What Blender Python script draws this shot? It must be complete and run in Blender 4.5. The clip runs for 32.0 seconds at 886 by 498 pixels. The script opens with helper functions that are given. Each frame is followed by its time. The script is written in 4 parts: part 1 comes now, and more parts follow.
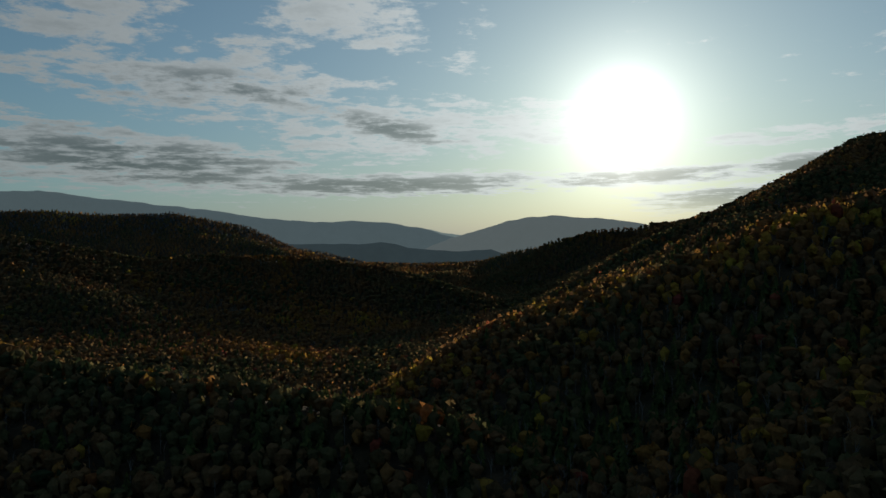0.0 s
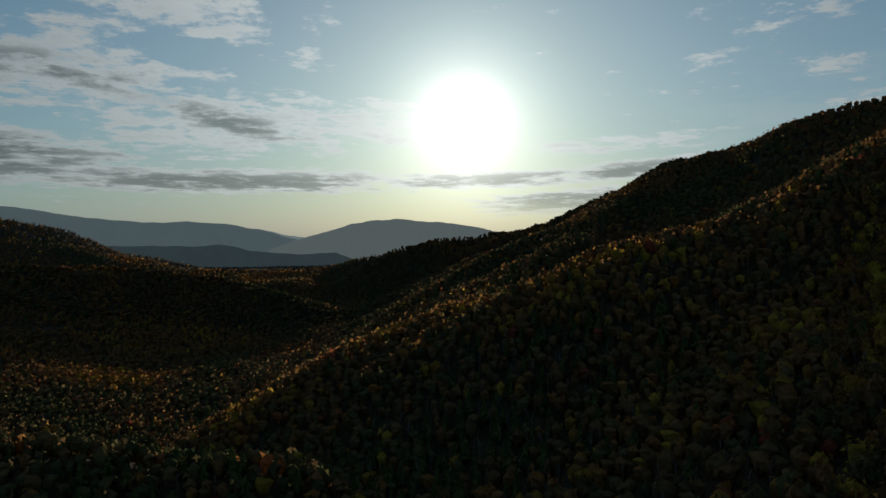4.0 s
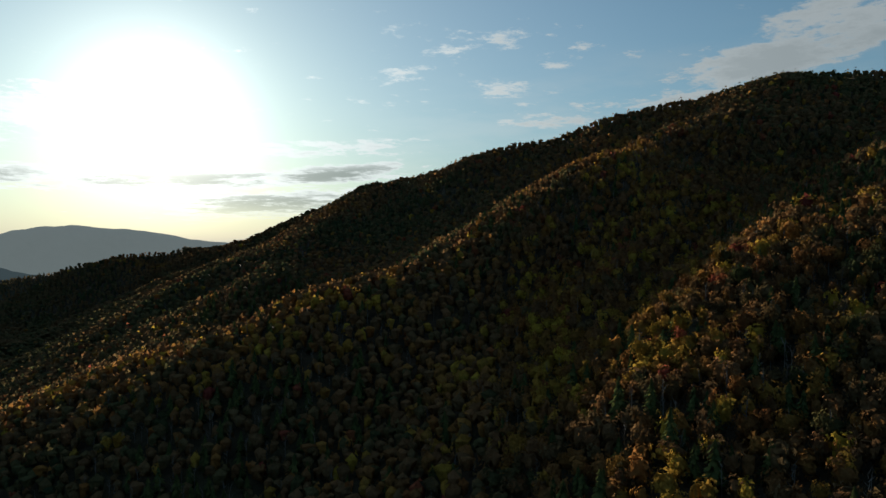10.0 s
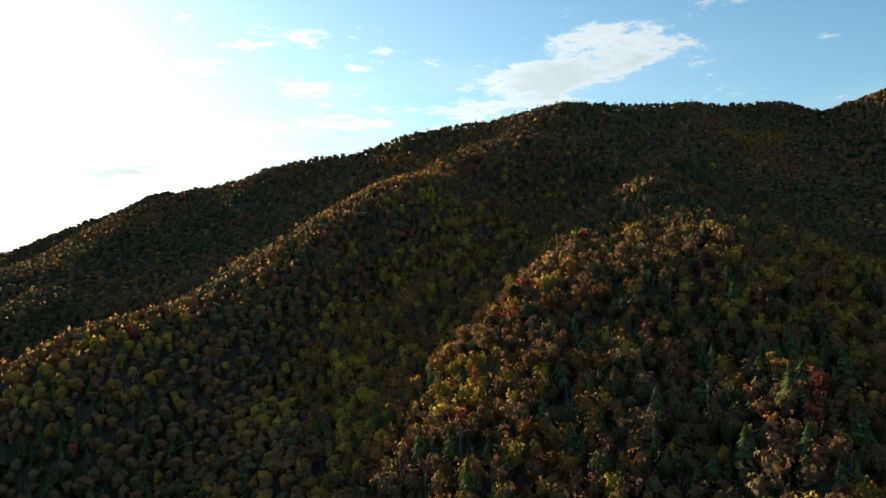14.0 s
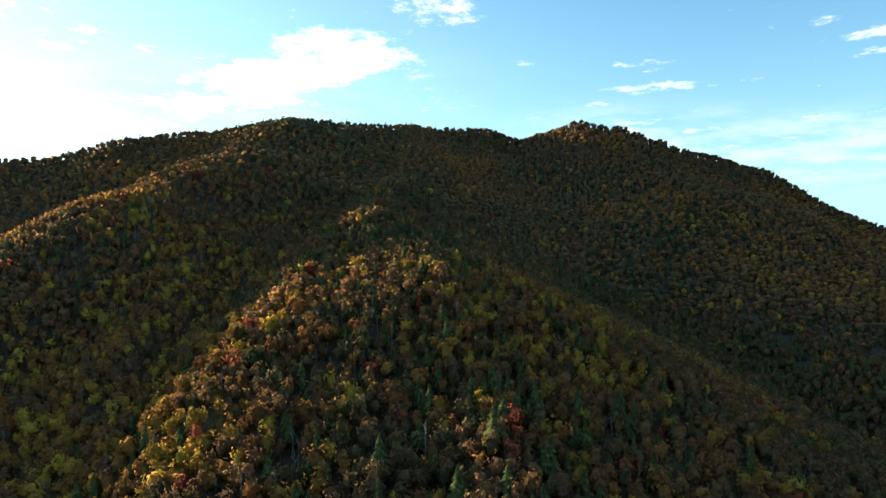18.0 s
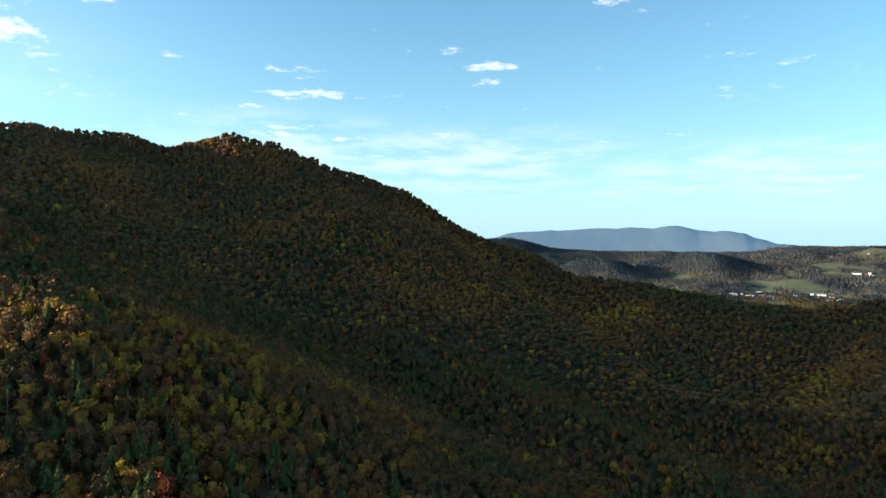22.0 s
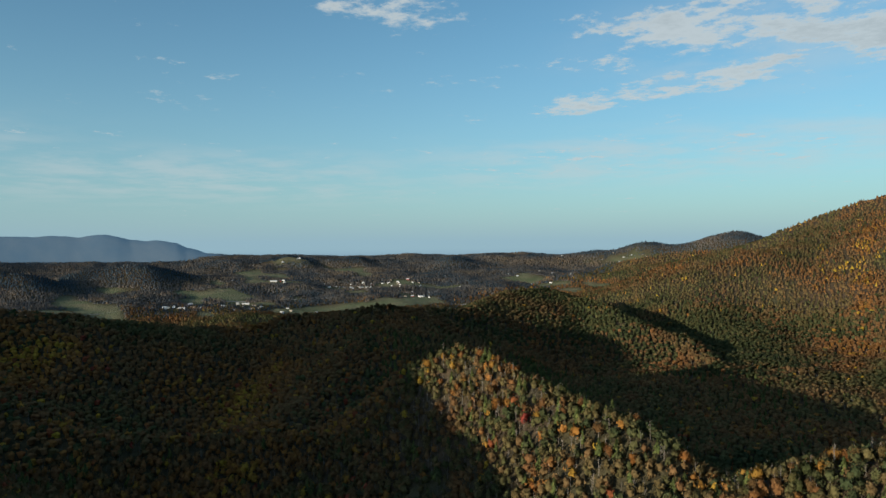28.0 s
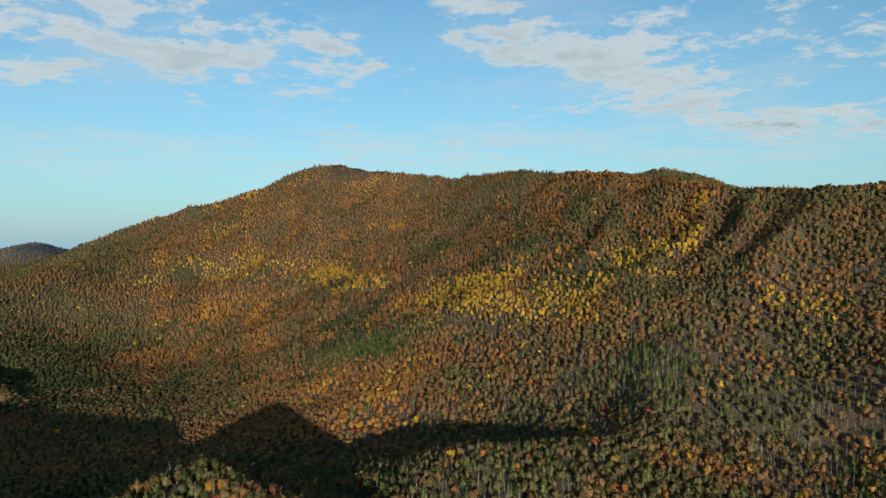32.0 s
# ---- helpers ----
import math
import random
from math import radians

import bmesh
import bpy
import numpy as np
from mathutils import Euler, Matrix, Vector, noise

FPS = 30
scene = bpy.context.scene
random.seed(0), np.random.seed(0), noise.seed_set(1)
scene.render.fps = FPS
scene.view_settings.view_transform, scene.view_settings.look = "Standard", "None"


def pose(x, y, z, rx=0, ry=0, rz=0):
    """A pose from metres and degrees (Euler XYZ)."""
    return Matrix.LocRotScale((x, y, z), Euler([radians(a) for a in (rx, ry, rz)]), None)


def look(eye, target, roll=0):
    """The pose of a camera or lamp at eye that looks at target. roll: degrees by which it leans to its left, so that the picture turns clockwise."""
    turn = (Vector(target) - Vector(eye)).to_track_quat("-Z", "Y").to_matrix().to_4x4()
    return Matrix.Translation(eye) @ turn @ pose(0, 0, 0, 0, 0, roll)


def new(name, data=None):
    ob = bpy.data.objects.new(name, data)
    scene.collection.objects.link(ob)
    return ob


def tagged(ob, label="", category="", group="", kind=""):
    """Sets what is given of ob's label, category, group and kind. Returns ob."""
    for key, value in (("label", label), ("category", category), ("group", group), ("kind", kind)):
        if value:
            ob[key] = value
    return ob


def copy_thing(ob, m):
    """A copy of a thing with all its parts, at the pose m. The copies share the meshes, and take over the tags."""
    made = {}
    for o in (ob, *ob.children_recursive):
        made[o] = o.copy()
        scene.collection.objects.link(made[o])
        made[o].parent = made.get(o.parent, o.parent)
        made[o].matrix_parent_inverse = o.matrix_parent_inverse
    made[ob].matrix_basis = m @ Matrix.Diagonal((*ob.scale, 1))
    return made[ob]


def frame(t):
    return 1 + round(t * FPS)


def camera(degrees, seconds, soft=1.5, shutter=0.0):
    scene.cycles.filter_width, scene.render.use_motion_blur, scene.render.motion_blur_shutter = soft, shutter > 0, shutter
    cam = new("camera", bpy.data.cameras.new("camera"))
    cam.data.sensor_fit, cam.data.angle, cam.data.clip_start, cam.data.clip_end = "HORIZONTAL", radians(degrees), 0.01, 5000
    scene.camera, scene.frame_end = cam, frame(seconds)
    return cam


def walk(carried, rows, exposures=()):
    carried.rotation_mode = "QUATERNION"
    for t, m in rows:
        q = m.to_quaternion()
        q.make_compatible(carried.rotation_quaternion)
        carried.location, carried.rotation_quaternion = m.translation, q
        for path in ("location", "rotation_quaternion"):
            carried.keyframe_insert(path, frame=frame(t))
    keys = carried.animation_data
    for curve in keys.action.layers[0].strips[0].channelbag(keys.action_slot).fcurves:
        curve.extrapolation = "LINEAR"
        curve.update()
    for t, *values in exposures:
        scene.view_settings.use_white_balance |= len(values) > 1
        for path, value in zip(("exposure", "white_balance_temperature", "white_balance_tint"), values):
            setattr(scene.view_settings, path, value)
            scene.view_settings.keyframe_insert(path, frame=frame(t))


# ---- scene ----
cam = camera(65.78, 32.0)

# seconds, x, y, height, bearing (clockwise from +Y), tilt, roll
FLIGHT = [
    (0, -0.08, 0.26, -0.08, 5.519, -0.715, -0.716),
    (0.5, -0.09, 0.05, 2.60, 6.878, -0.741, -0.613),
    (1, -0.11, -0.16, 5.27, 11.332, -0.772, -0.571),
    (1.5, -0.12, -0.38, 7.94, 12.801, -0.789, -0.489),
    (2, -0.12, -0.61, 10.62, 14.016, -0.796, -0.424),
    (2.5, -0.11, -0.86, 13.29, 14.531, -0.782, -0.326),
    (4.5, 0.06, -1.88, 23.94, 19.750, -0.849, -0.275),
    (5, 0.13, -2.12, 26.59, 20.485, -0.839, -0.257),
    (5.5, 0.21, -2.34, 29.22, 21.590, -0.843, -0.253),
    (6, 0.30, -2.53, 31.83, 24.244, -0.858, -0.106),
    (6.5, 0.39, -2.67, 34.42, 26.164, -0.862, -0.083),
    (7, 0.49, -2.78, 36.98, 29.356, -0.841, -0.033),
    (7.5, 0.60, -2.86, 39.51, 32.884, -0.799, -0.119),
    (8, 0.73, -2.91, 42.01, 34.473, -0.746, -0.113),
    (8.5, 0.87, -2.93, 44.47, 37.863, -0.720, -0.183),
    (9, 1.02, -2.94, 46.91, 39.267, -0.702, -0.251),
    (9.5, 1.17, -2.94, 49.33, 41.004, -0.687, -0.316),
    (10, 1.33, -2.92, 51.74, 43.037, -0.683, -0.330),
    (10.5, 1.48, -2.89, 54.15, 45.500, -0.683, -0.378),
    (11, 1.62, -2.86, 56.57, 48.260, -0.684, -0.386),
    (11.5, 1.76, -2.85, 59.01, 50.301, -0.665, -0.372),
    (12, 1.88, -2.85, 61.46, 52.085, -0.660, -0.416),
    (12.5, 2.00, -2.89, 63.94, 53.765, -0.665, -0.444),
    (13, 2.10, -2.95, 66.44, 55.779, -0.676, -0.462),
    (13.5, 2.18, -3.03, 68.96, 57.740, -0.671, -0.531),
    (15.5, 2.31, -3.46, 79.14, 65.053, -0.678, -0.576),
    (16, 2.28, -3.54, 81.71, 68.261, -0.683, -0.543),
    (16.5, 2.22, -3.61, 84.29, 71.848, -0.687, -0.518),
    (17, 2.13, -3.66, 86.88, 75.211, -0.681, -0.486),
    (17.5, 2.02, -3.71, 89.48, 78.564, -0.687, -0.444),
    (18, 1.88, -3.76, 92.09, 81.903, -0.674, -0.401),
    (18.5, 1.73, -3.82, 94.72, 85.327, -0.660, -0.441),
    (19, 1.57, -3.87, 97.36, 88.189, -0.662, -0.472),
    (19.5, 1.40, -3.92, 100.01, 91.849, -0.657, -0.525),
    (20, 1.21, -3.93, 102.67, 95.323, -0.646, -0.586),
    (20.5, 1.02, -3.91, 105.33, 96.804, -0.655, -0.618),
    (21, 0.81, -3.85, 108.00, 100.417, -0.636, -0.558),
    (21.5, 0.59, -3.75, 110.66, 105.043, -0.646, -0.570),
    (22, 0.35, -3.59, 113.33, 110.250, -0.648, -0.485),
    (22.5, 0.08, -3.39, 115.99, 115.880, -0.665, -0.474),
    (23, -0.21, -3.16, 118.66, 119.178, -0.653, -0.443),
    (23.5, -0.51, -2.92, 121.35, 123.245, -0.654, -0.523),
    (24, -0.81, -2.68, 124.07, 126.606, -0.661, -0.529),
    (24.5, -1.12, -2.48, 126.82, 130.010, -0.629, -0.570),
    (25, -1.42, -2.30, 129.60, 133.369, -0.627, -0.492),
    (25.5, -1.71, -2.15, 132.42, 136.752, -0.636, -0.525),
    (27.5, -2.72, -1.71, 144.05, 149.142, -0.660, -0.407),
    (28, -2.92, -1.63, 147.03, 155.277, -0.650, -0.382),
    (28.5, -3.10, -1.55, 150.03, 161.604, -0.635, -0.461),
    (29, -3.26, -1.48, 153.05, 167.704, -0.638, -0.454),
    (29.5, -3.39, -1.41, 156.09, 173.419, -0.647, -0.477),
    (30, -3.51, -1.35, 159.14, 182.433, -0.630, -0.336),
    (30.5, -3.61, -1.28, 162.20, 192.581, -0.584, -0.412),
    (31, -3.70, -1.21, 165.27, 204.821, -0.617, -0.489),
    (31.5, -3.78, -1.14, 168.35, 209.274, -0.629, -0.609),
    (32, -3.85, -1.08, 171.43, 209.283, -0.633, -0.794),
]


def aim(x, y, z, bearing, tilt, roll):
    return pose(x, y, z, 90 + tilt, 0, -bearing) @ pose(0, 0, 0, 0, 0, roll)


walk(cam, [(t, aim(*row)) for t, *row in FLIGHT], exposures=[(t, stops, 6200, 9) for t, stops in ((0, -0.7), (6, -0.78), (9, -0.45), (13, 0.82), (16, 1.36), (19, 1.7), (22, 1.55), (25, 1.0), (28, 0.55), (32, 0.68))])

# ---- light ----
SUN_BEARING, SUN_HEIGHT = 20.4, 9.6
sun_way = Vector((math.sin(radians(SUN_BEARING)) * math.cos(radians(SUN_HEIGHT)), math.cos(radians(SUN_BEARING)) * math.cos(radians(SUN_HEIGHT)), math.sin(radians(SUN_HEIGHT))))
sun_data = bpy.data.lights.new("sun", "SUN")
sun_data.energy, sun_data.angle, sun_data.color = 5.0, radians(0.53), (0.94, 0.80, 0.60)
sun = new("sun", sun_data)
sun.matrix_world = look(sun_way * 1000, (0, 0, 0))


class Graph:
    """Short hand for a node tree."""

    def __init__(self, tree):
        self.tree = tree

    def node(self, kind, **values):
        n = self.tree.nodes.new(kind)
        for key, value in values.items():
            setattr(n, key, value)
        return n

    def feed(self, socket, value):
        if isinstance(value, bpy.types.NodeSocket):
            self.tree.links.new(value, socket)
        elif value is not None:
            socket.default_value = value

    def math(self, op, a, b=None, c=None, clamp=False):
        n = self.node("ShaderNodeMath", operation=op, use_clamp=clamp)
        for i, v in enumerate((a, b, c)):
            self.feed(n.inputs[i], v)
        return n.outputs[0]

    def vec(self, op, a, b=None):
        n = self.node("ShaderNodeVectorMath", operation=op)
        self.feed(n.inputs[0], a)
        self.feed(n.inputs[1], b)
        return n.outputs["Value"] if op in ("DOT_PRODUCT", "LENGTH") else n.outputs[0]

    def mix(self, fac, a, b, blend="MIX"):
        n = self.node("ShaderNodeMix", data_type="RGBA", blend_type=blend)
        self.feed(n.inputs[0], fac)
        self.feed(n.inputs[6], a)
        self.feed(n.inputs[7], b)
        return n.outputs[2]

    def noise(self, where, scale, detail=4.0, rough=0.55, lacunarity=2.0):
        n = self.node("ShaderNodeTexNoise")
        self.feed(n.inputs["Vector"], where)
        n.inputs["Scale"].default_value, n.inputs["Detail"].default_value = scale, detail
        n.inputs["Roughness"].default_value, n.inputs["Lacunarity"].default_value = rough, lacunarity
        return n.outputs[0]

    def ramp(self, fac, stops, mode="LINEAR"):
        n = self.node("ShaderNodeValToRGB")
        n.color_ramp.interpolation = mode
        el = n.color_ramp.elements
        while len(el) < len(stops):
            el.new(0.5)
        for e, (p, c) in zip(el, stops):
            e.position, e.color = p, (*c, 1) if len(c) == 3 else c
        self.feed(n.inputs[0], fac)
        return n.outputs[0]

    def smooth(self, v, lo, hi, a=0.0, b=1.0):
        n = self.node("ShaderNodeMapRange", interpolation_type="SMOOTHSTEP")
        for i, q in enumerate((v, lo, hi, a, b)):
            self.feed(n.inputs[i], q)
        return n.outputs[0]


SKY = 0.10
world = bpy.data.worlds.new("world")
scene.world = world
world.use_nodes = True
world.node_tree.nodes.clear()
g = Graph(world.node_tree)
sky = g.node("ShaderNodeTexSky", sky_type="NISHITA", sun_disc=False, sun_elevation=radians(SUN_HEIGHT), sun_rotation=radians(SUN_BEARING),
             altitude=600.0, air_density=1.0, dust_density=0.5, ozone_density=2.0)
way = g.vec("NORMALIZE", g.node("ShaderNodeTexCoord").outputs["Generated"])
part_xyz = g.node("ShaderNodeSeparateXYZ")
g.feed(part_xyz.inputs[0], way)
wx, wy, wz = part_xyz.outputs
facing_sun = g.math("MAXIMUM", g.vec("DOT_PRODUCT", way, tuple(sun_way)), 0.0)
bearing = g.math("MULTIPLY", g.math("ARCTAN2", wx, wy), 57.29578)
height = g.math("MULTIPLY", g.math("ARCSINE", wz), 57.29578)
# clouds on a flat layer seen in perspective
lift = g.math("ADD", g.math("MAXIMUM", wz, 0.0), 0.06)
flat = g.node("ShaderNodeCombineXYZ")
g.feed(flat.inputs[0], g.math("DIVIDE", wx, lift))
g.feed(flat.inputs[1], g.math("DIVIDE", wy, lift))
puffs = g.noise(flat.outputs[0], 2.7, 9.0, 0.66)
sheets = g.noise(flat.outputs[0], 0.9, 4.0, 0.5)
flecks = g.noise(flat.outputs[0], 8.5, 6.0, 0.7)
combed = g.noise(flat.outputs[0], 1.7, 7.0, 0.6)


def banks(items):
    """Cloud banks: bearing, height, half width, half height (degrees), amount, rise per degree of bearing."""
    best = None
    for b, h, hw, hh, amount, rise in items:
        turn = g.math("WRAP", g.math("SUBTRACT", bearing, float(b)), 180.0, -180.0)
        u = g.math("POWER", g.math("ABSOLUTE", g.math("DIVIDE", turn, float(hw))), 3.0)
        level = g.math("MULTIPLY_ADD", turn, float(-rise), g.math("SUBTRACT", height, float(h)))
        v = g.math("POWER", g.math("ABSOLUTE", g.math("DIVIDE", level, float(hh))), 3.0)
        one = g.math("MULTIPLY", g.math("EXPONENT", g.math("MULTIPLY", g.math("ADD", u, v), -1.0)), float(amount))
        best = one if best is None else g.math("MAXIMUM", best, one)
    return best


bank = banks([(-13, 12.4, 13, 2.6, 0.33, -0.02), (1.5, 9.4, 6.5, 1.2, 0.44, -0.2), (-4, 17.4, 10, 2.8, 0.25, 0.1), (3, 9.2, 13, 2.8, 0.29, 0.05), (12.5, 9.6, 6, 2.0, 0.30, 0.0), (-18, 6.4, 14, 2.3, 0.42, -0.06), (1, 4.75, 15, 1.0, 0.47, 0), (22, 4.9, 10, 0.8, 0.44, 0.02), (29, 3.0, 8, 1.1, 0.46, 0.05), (34, 5.5, 6, 0.8, 0.44, 0.08),
              (8, 16.5, 2.6, 3.2, 0.16, 0.3), (-22, 17, 8, 3, 0.24, 0), (34, 7.7, 8, 0.8, 0.30, 0.05), (45, 13, 12, 3.5, 0.11, 0), (52.5, 10.4, 5, 1.3, 0.22, 0.05), (70, 13.8, 10.5, 2.6, 0.36, 0.28), (80, 18.2, 7, 1.4, 0.20, 0.1),
              (114.5, 14.2, 3.5, 0.4, 0.19, 0), (99, 12, 5, 0.4, 0.18, -0.02), (99, 8.4, 9, 1.6, 0.10, -0.03), (113, 7.6, 10, 1.2, 0.10, 0),
              (151, 19, 6, 1.2, 0.2, 0), (175, 12.2, 12.5, 1.1, 0.27, 0.12), (180, 16.6, 13, 2.6, 0.30, 0.06), (172, 6.8, 18, 1.4, 0.12, 0.02), (192, 15.2, 12, 3.2, 0.31, -0.04),
              (222, 14.6, 12, 4.6, 0.29, -0.25), (208, 7.8, 19, 1.8, 0.12, 0), (236, 8.4, 9, 1.6, 0.24, -0.05), (240, 15, 7, 4, 0.18, 0)])
haze_banks = banks([(110, 6.6, 15, 2.6, 1.0, -0.02), (98, 8.2, 9, 2.2, 1.0, -0.05), (136, 5.2, 18, 2.0, 0.8, 0), (175, 6.8, 22, 2.0, 0.9, 0.04), (208, 7.4, 20, 2.2, 1.0, 0), (232, 7.6, 12, 2.4, 1.0, -0.05), (186, 15.5, 16, 4.0, 0.6, 0.04), (224, 13.5, 14, 5.0, 0.7, -0.2), (60, 9, 20, 5, 0.5, 0.1)])
murk = banks([(-18, 6.3, 14, 2.2, 1.0, -0.06), (1, 4.6, 16, 1.0, 1.0, 0), (22, 4.8, 11, 0.8, 1.0, 0.02), (29, 3.0, 9, 1.2, 1.0, 0.05), (34, 5.4, 7, 0.8, 1.0, 0.08), (1.5, 9.2, 6, 1.1, 1.0, -0.2), (-13, 12.2, 12, 1.6, 0.9, -0.02), (237, 7.8, 8, 1.2, 0.6, -0.05)])
dense = g.math("ADD", g.math("ADD", g.math("MULTIPLY_ADD", puffs, 1.05, -0.20), g.math("MULTIPLY", sheets, 0.30)), g.math("SUBTRACT", bank, 0.135))
dense = g.math("ADD", dense, g.math("MULTIPLY", g.math("SUBTRACT", flecks, 0.5), 0.46))
# more cloud overhead, unseen, added to raise the fill light on shaded slopes
dense = g.math("ADD", dense, g.smooth(height, 24.0, 45.0, 0.0, 0.12))
cover = g.smooth(dense, 0.47, 0.62)
thick = g.smooth(g.math("ADD", dense, g.math("MULTIPLY", g.math("SUBTRACT", combed, 0.5), 0.5)), 0.56, 0.82)
halo = g.math("ADD", g.math("MULTIPLY", g.math("POWER", facing_sun, 1500.0), 6.0),
              g.math("ADD", g.math("ADD", g.math("MULTIPLY", g.math("POWER", facing_sun, 220.0), 0.9), g.math("MULTIPLY", g.math("POWER", facing_sun, 50.0), 0.16)), g.math("ADD", g.math("MULTIPLY", g.math("POWER", facing_sun, 12.0), 0.10), g.math("MULTIPLY", g.math("POWER", facing_sun, 2.5), 0.10))))
lit = g.math("ADD", 0.41, g.math("MULTIPLY", g.math("POWER", facing_sun, 8.0), 0.60))
white = g.mix(g.math("MULTIPLY", thick, g.math("MAXIMUM", murk, 0.25)), (0.94, 1.0, 0.98, 1), (0.16, 0.21, 0.21, 1))
cloud = g.vec("SCALE", white)
g.feed(cloud.node.inputs["Scale"], lit)
blue = g.vec("SCALE", sky.outputs[0])
blue.node.inputs["Scale"].default_value = SKY
veil = g.math("MULTIPLY", cover, g.smooth(height, 0.5, 4.0))
low_air = g.math("MULTIPLY", g.math("EXPONENT", g.math("MULTIPLY", g.math("MAXIMUM", height, 0.0), -0.13)), 0.94)
blue = g.vec("MULTIPLY", blue, (0.74, 1.0, 1.0))
low_tone = g.mix(g.math("POWER", facing_sun, 4.0), (0.205, 0.310, 0.365, 1), (0.40, 0.375, 0.325, 1))
blue = g.mix(low_air, blue, low_tone)
thin = g.math("MULTIPLY", g.math("MULTIPLY", haze_banks, g.smooth(combed, 0.36, 0.66)), 0.55)
open_sky = g.mix(g.math("MAXIMUM", g.math("MULTIPLY", veil, 0.85), thin), blue, cloud)
glow = g.vec("SCALE", (1.0, 0.93, 0.80))
g.feed(glow.node.inputs["Scale"], halo)
haze_low = g.mix(g.smooth(height, -0.5, -1.6), g.vec("ADD", open_sky, glow), (0.16, 0.24, 0.30, 1))
back = g.node("ShaderNodeBackground")
g.feed(back.inputs["Color"], haze_low)
back.inputs["Strength"].default_value = 1.0
g.feed(g.node("ShaderNodeOutputWorld").inputs[0], back.outputs[0])

# ---- materials ----


def material(name):
    m = bpy.data.materials.new(name)
    m.use_nodes = True
    m.node_tree.nodes.clear()
    q = Graph(m.node_tree)
    return m, q


def finish(q, color, rough=0.9, bump=None, distance=0.5, through_light=0.0, metal=0.0, normal=None, gloss=0.15):
    p = q.node("ShaderNodeBsdfPrincipled")
    q.feed(p.inputs["Base Color"], color)
    q.feed(p.inputs["Roughness"], rough)
    p.inputs["Metallic"].default_value = metal
    p.inputs["Specular IOR Level"].default_value = gloss
    if normal is not None:
        turned = q.node("ShaderNodeVectorTransform", vector_type="NORMAL", convert_from="OBJECT", convert_to="WORLD")
        q.feed(turned.inputs[0], normal)
        q.feed(p.inputs["Normal"], q.vec("NORMALIZE", turned.outputs[0]))
    if bump is not None:
        b = q.node("ShaderNodeBump")
        b.inputs["Strength"].default_value, b.inputs["Distance"].default_value = 0.8, distance
        q.feed(b.inputs["Height"], bump)
        q.feed(p.inputs["Normal"], b.outputs[0])
    shader = p.outputs[0]
    if through_light:
        t = q.node("ShaderNodeBsdfTranslucent")
        q.feed(t.inputs["Color"], color)
        mixed = q.node("ShaderNodeMixShader")
        mixed.inputs[0].default_value = through_light
        q.feed(mixed.inputs[1], shader)
        q.feed(mixed.inputs[2], t.outputs[0])
        shader = mixed.outputs[0]
    q.feed(q.node("ShaderNodeOutputMaterial").inputs[0], shader)


LEAF_TONES = [(0.0, (0.054, 0.070, 0.033)), (0.14, (0.088, 0.094, 0.041)), (0.28, (0.133, 0.112, 0.049)), (0.42, (0.170, 0.113, 0.053)), (0.56, (0.214, 0.113, 0.051)),
              (0.72, (0.305, 0.148, 0.042)), (0.88, (0.43, 0.30, 0.042)), (1.0, (0.25, 0.056, 0.042))]
SINGLE_TONES = [(0.0, (0.048, 0.060, 0.025)), (0.2, (0.082, 0.078, 0.031)), (0.4, (0.120, 0.080, 0.035)), (0.6, (0.156, 0.080, 0.034)), (0.76, (0.214, 0.098, 0.032)),
                (0.85, (0.26, 0.150, 0.034)), (0.90, (0.30, 0.200, 0.034)), (1.0, (0.20, 0.042, 0.034))]
# leaf tones of the far woods, with bluish air haze mixed into the colour
HAZED_TONES = [(0.0, (0.044, 0.070, 0.092)), (0.3, (0.076, 0.097, 0.116)), (0.55, (0.140, 0.132, 0.124)), (0.8, (0.21, 0.165, 0.118)), (1.0, (0.26, 0.19, 0.12))]


def ruffled(q, place, crown, amount):
    """The soft normal of a crown, ruffled by its leaf masses."""
    n = q.node("ShaderNodeTexNoise")
    q.feed(n.inputs["Vector"], place)
    n.inputs["Scale"].default_value, n.inputs["Detail"].default_value, n.inputs["Roughness"].default_value = 0.5, 3.0, 0.7
    shake = q.vec("SCALE", q.vec("SUBTRACT", n.outputs[1], (0.5, 0.5, 0.5)))
    shake.node.inputs["Scale"].default_value = amount
    return q.vec("ADD", crown, shake)


def leaf_material(name, tones=LEAF_TONES, tint_from_object=False):
    m, q = material(name)
    geo = q.node("ShaderNodeNewGeometry")
    if tint_from_object:
        tint = q.math("MULTIPLY_ADD", q.node("ShaderNodeObjectInfo").outputs["Random"], 0.98, 0.01)
    else:
        a = q.node("ShaderNodeAttribute")
        a.attribute_name = "tint"
        tint = a.outputs["Fac"]
    crown = q.node("ShaderNodeAttribute")
    crown.attribute_name = "crown"
    tone = q.ramp(tint, [(p, c) for p, c in tones])
    grain = q.noise(geo.outputs["Position"], 0.55, 4.0, 0.75)
    vary = q.math("ADD", 0.12, q.math("ADD", q.math("MULTIPLY", geo.outputs["Random Per Island"], 0.35), q.math("MULTIPLY", grain, 1.45)))
    hsv = q.node("ShaderNodeHueSaturation")
    q.feed(hsv.inputs["Color"], tone)
    q.feed(hsv.inputs["Value"], vary)
    finish(q, hsv.outputs[0], 0.7, through_light=0.34, normal=ruffled(q, geo.outputs["Position"], crown.outputs["Vector"], 2.8), gloss=0.0)
    return m


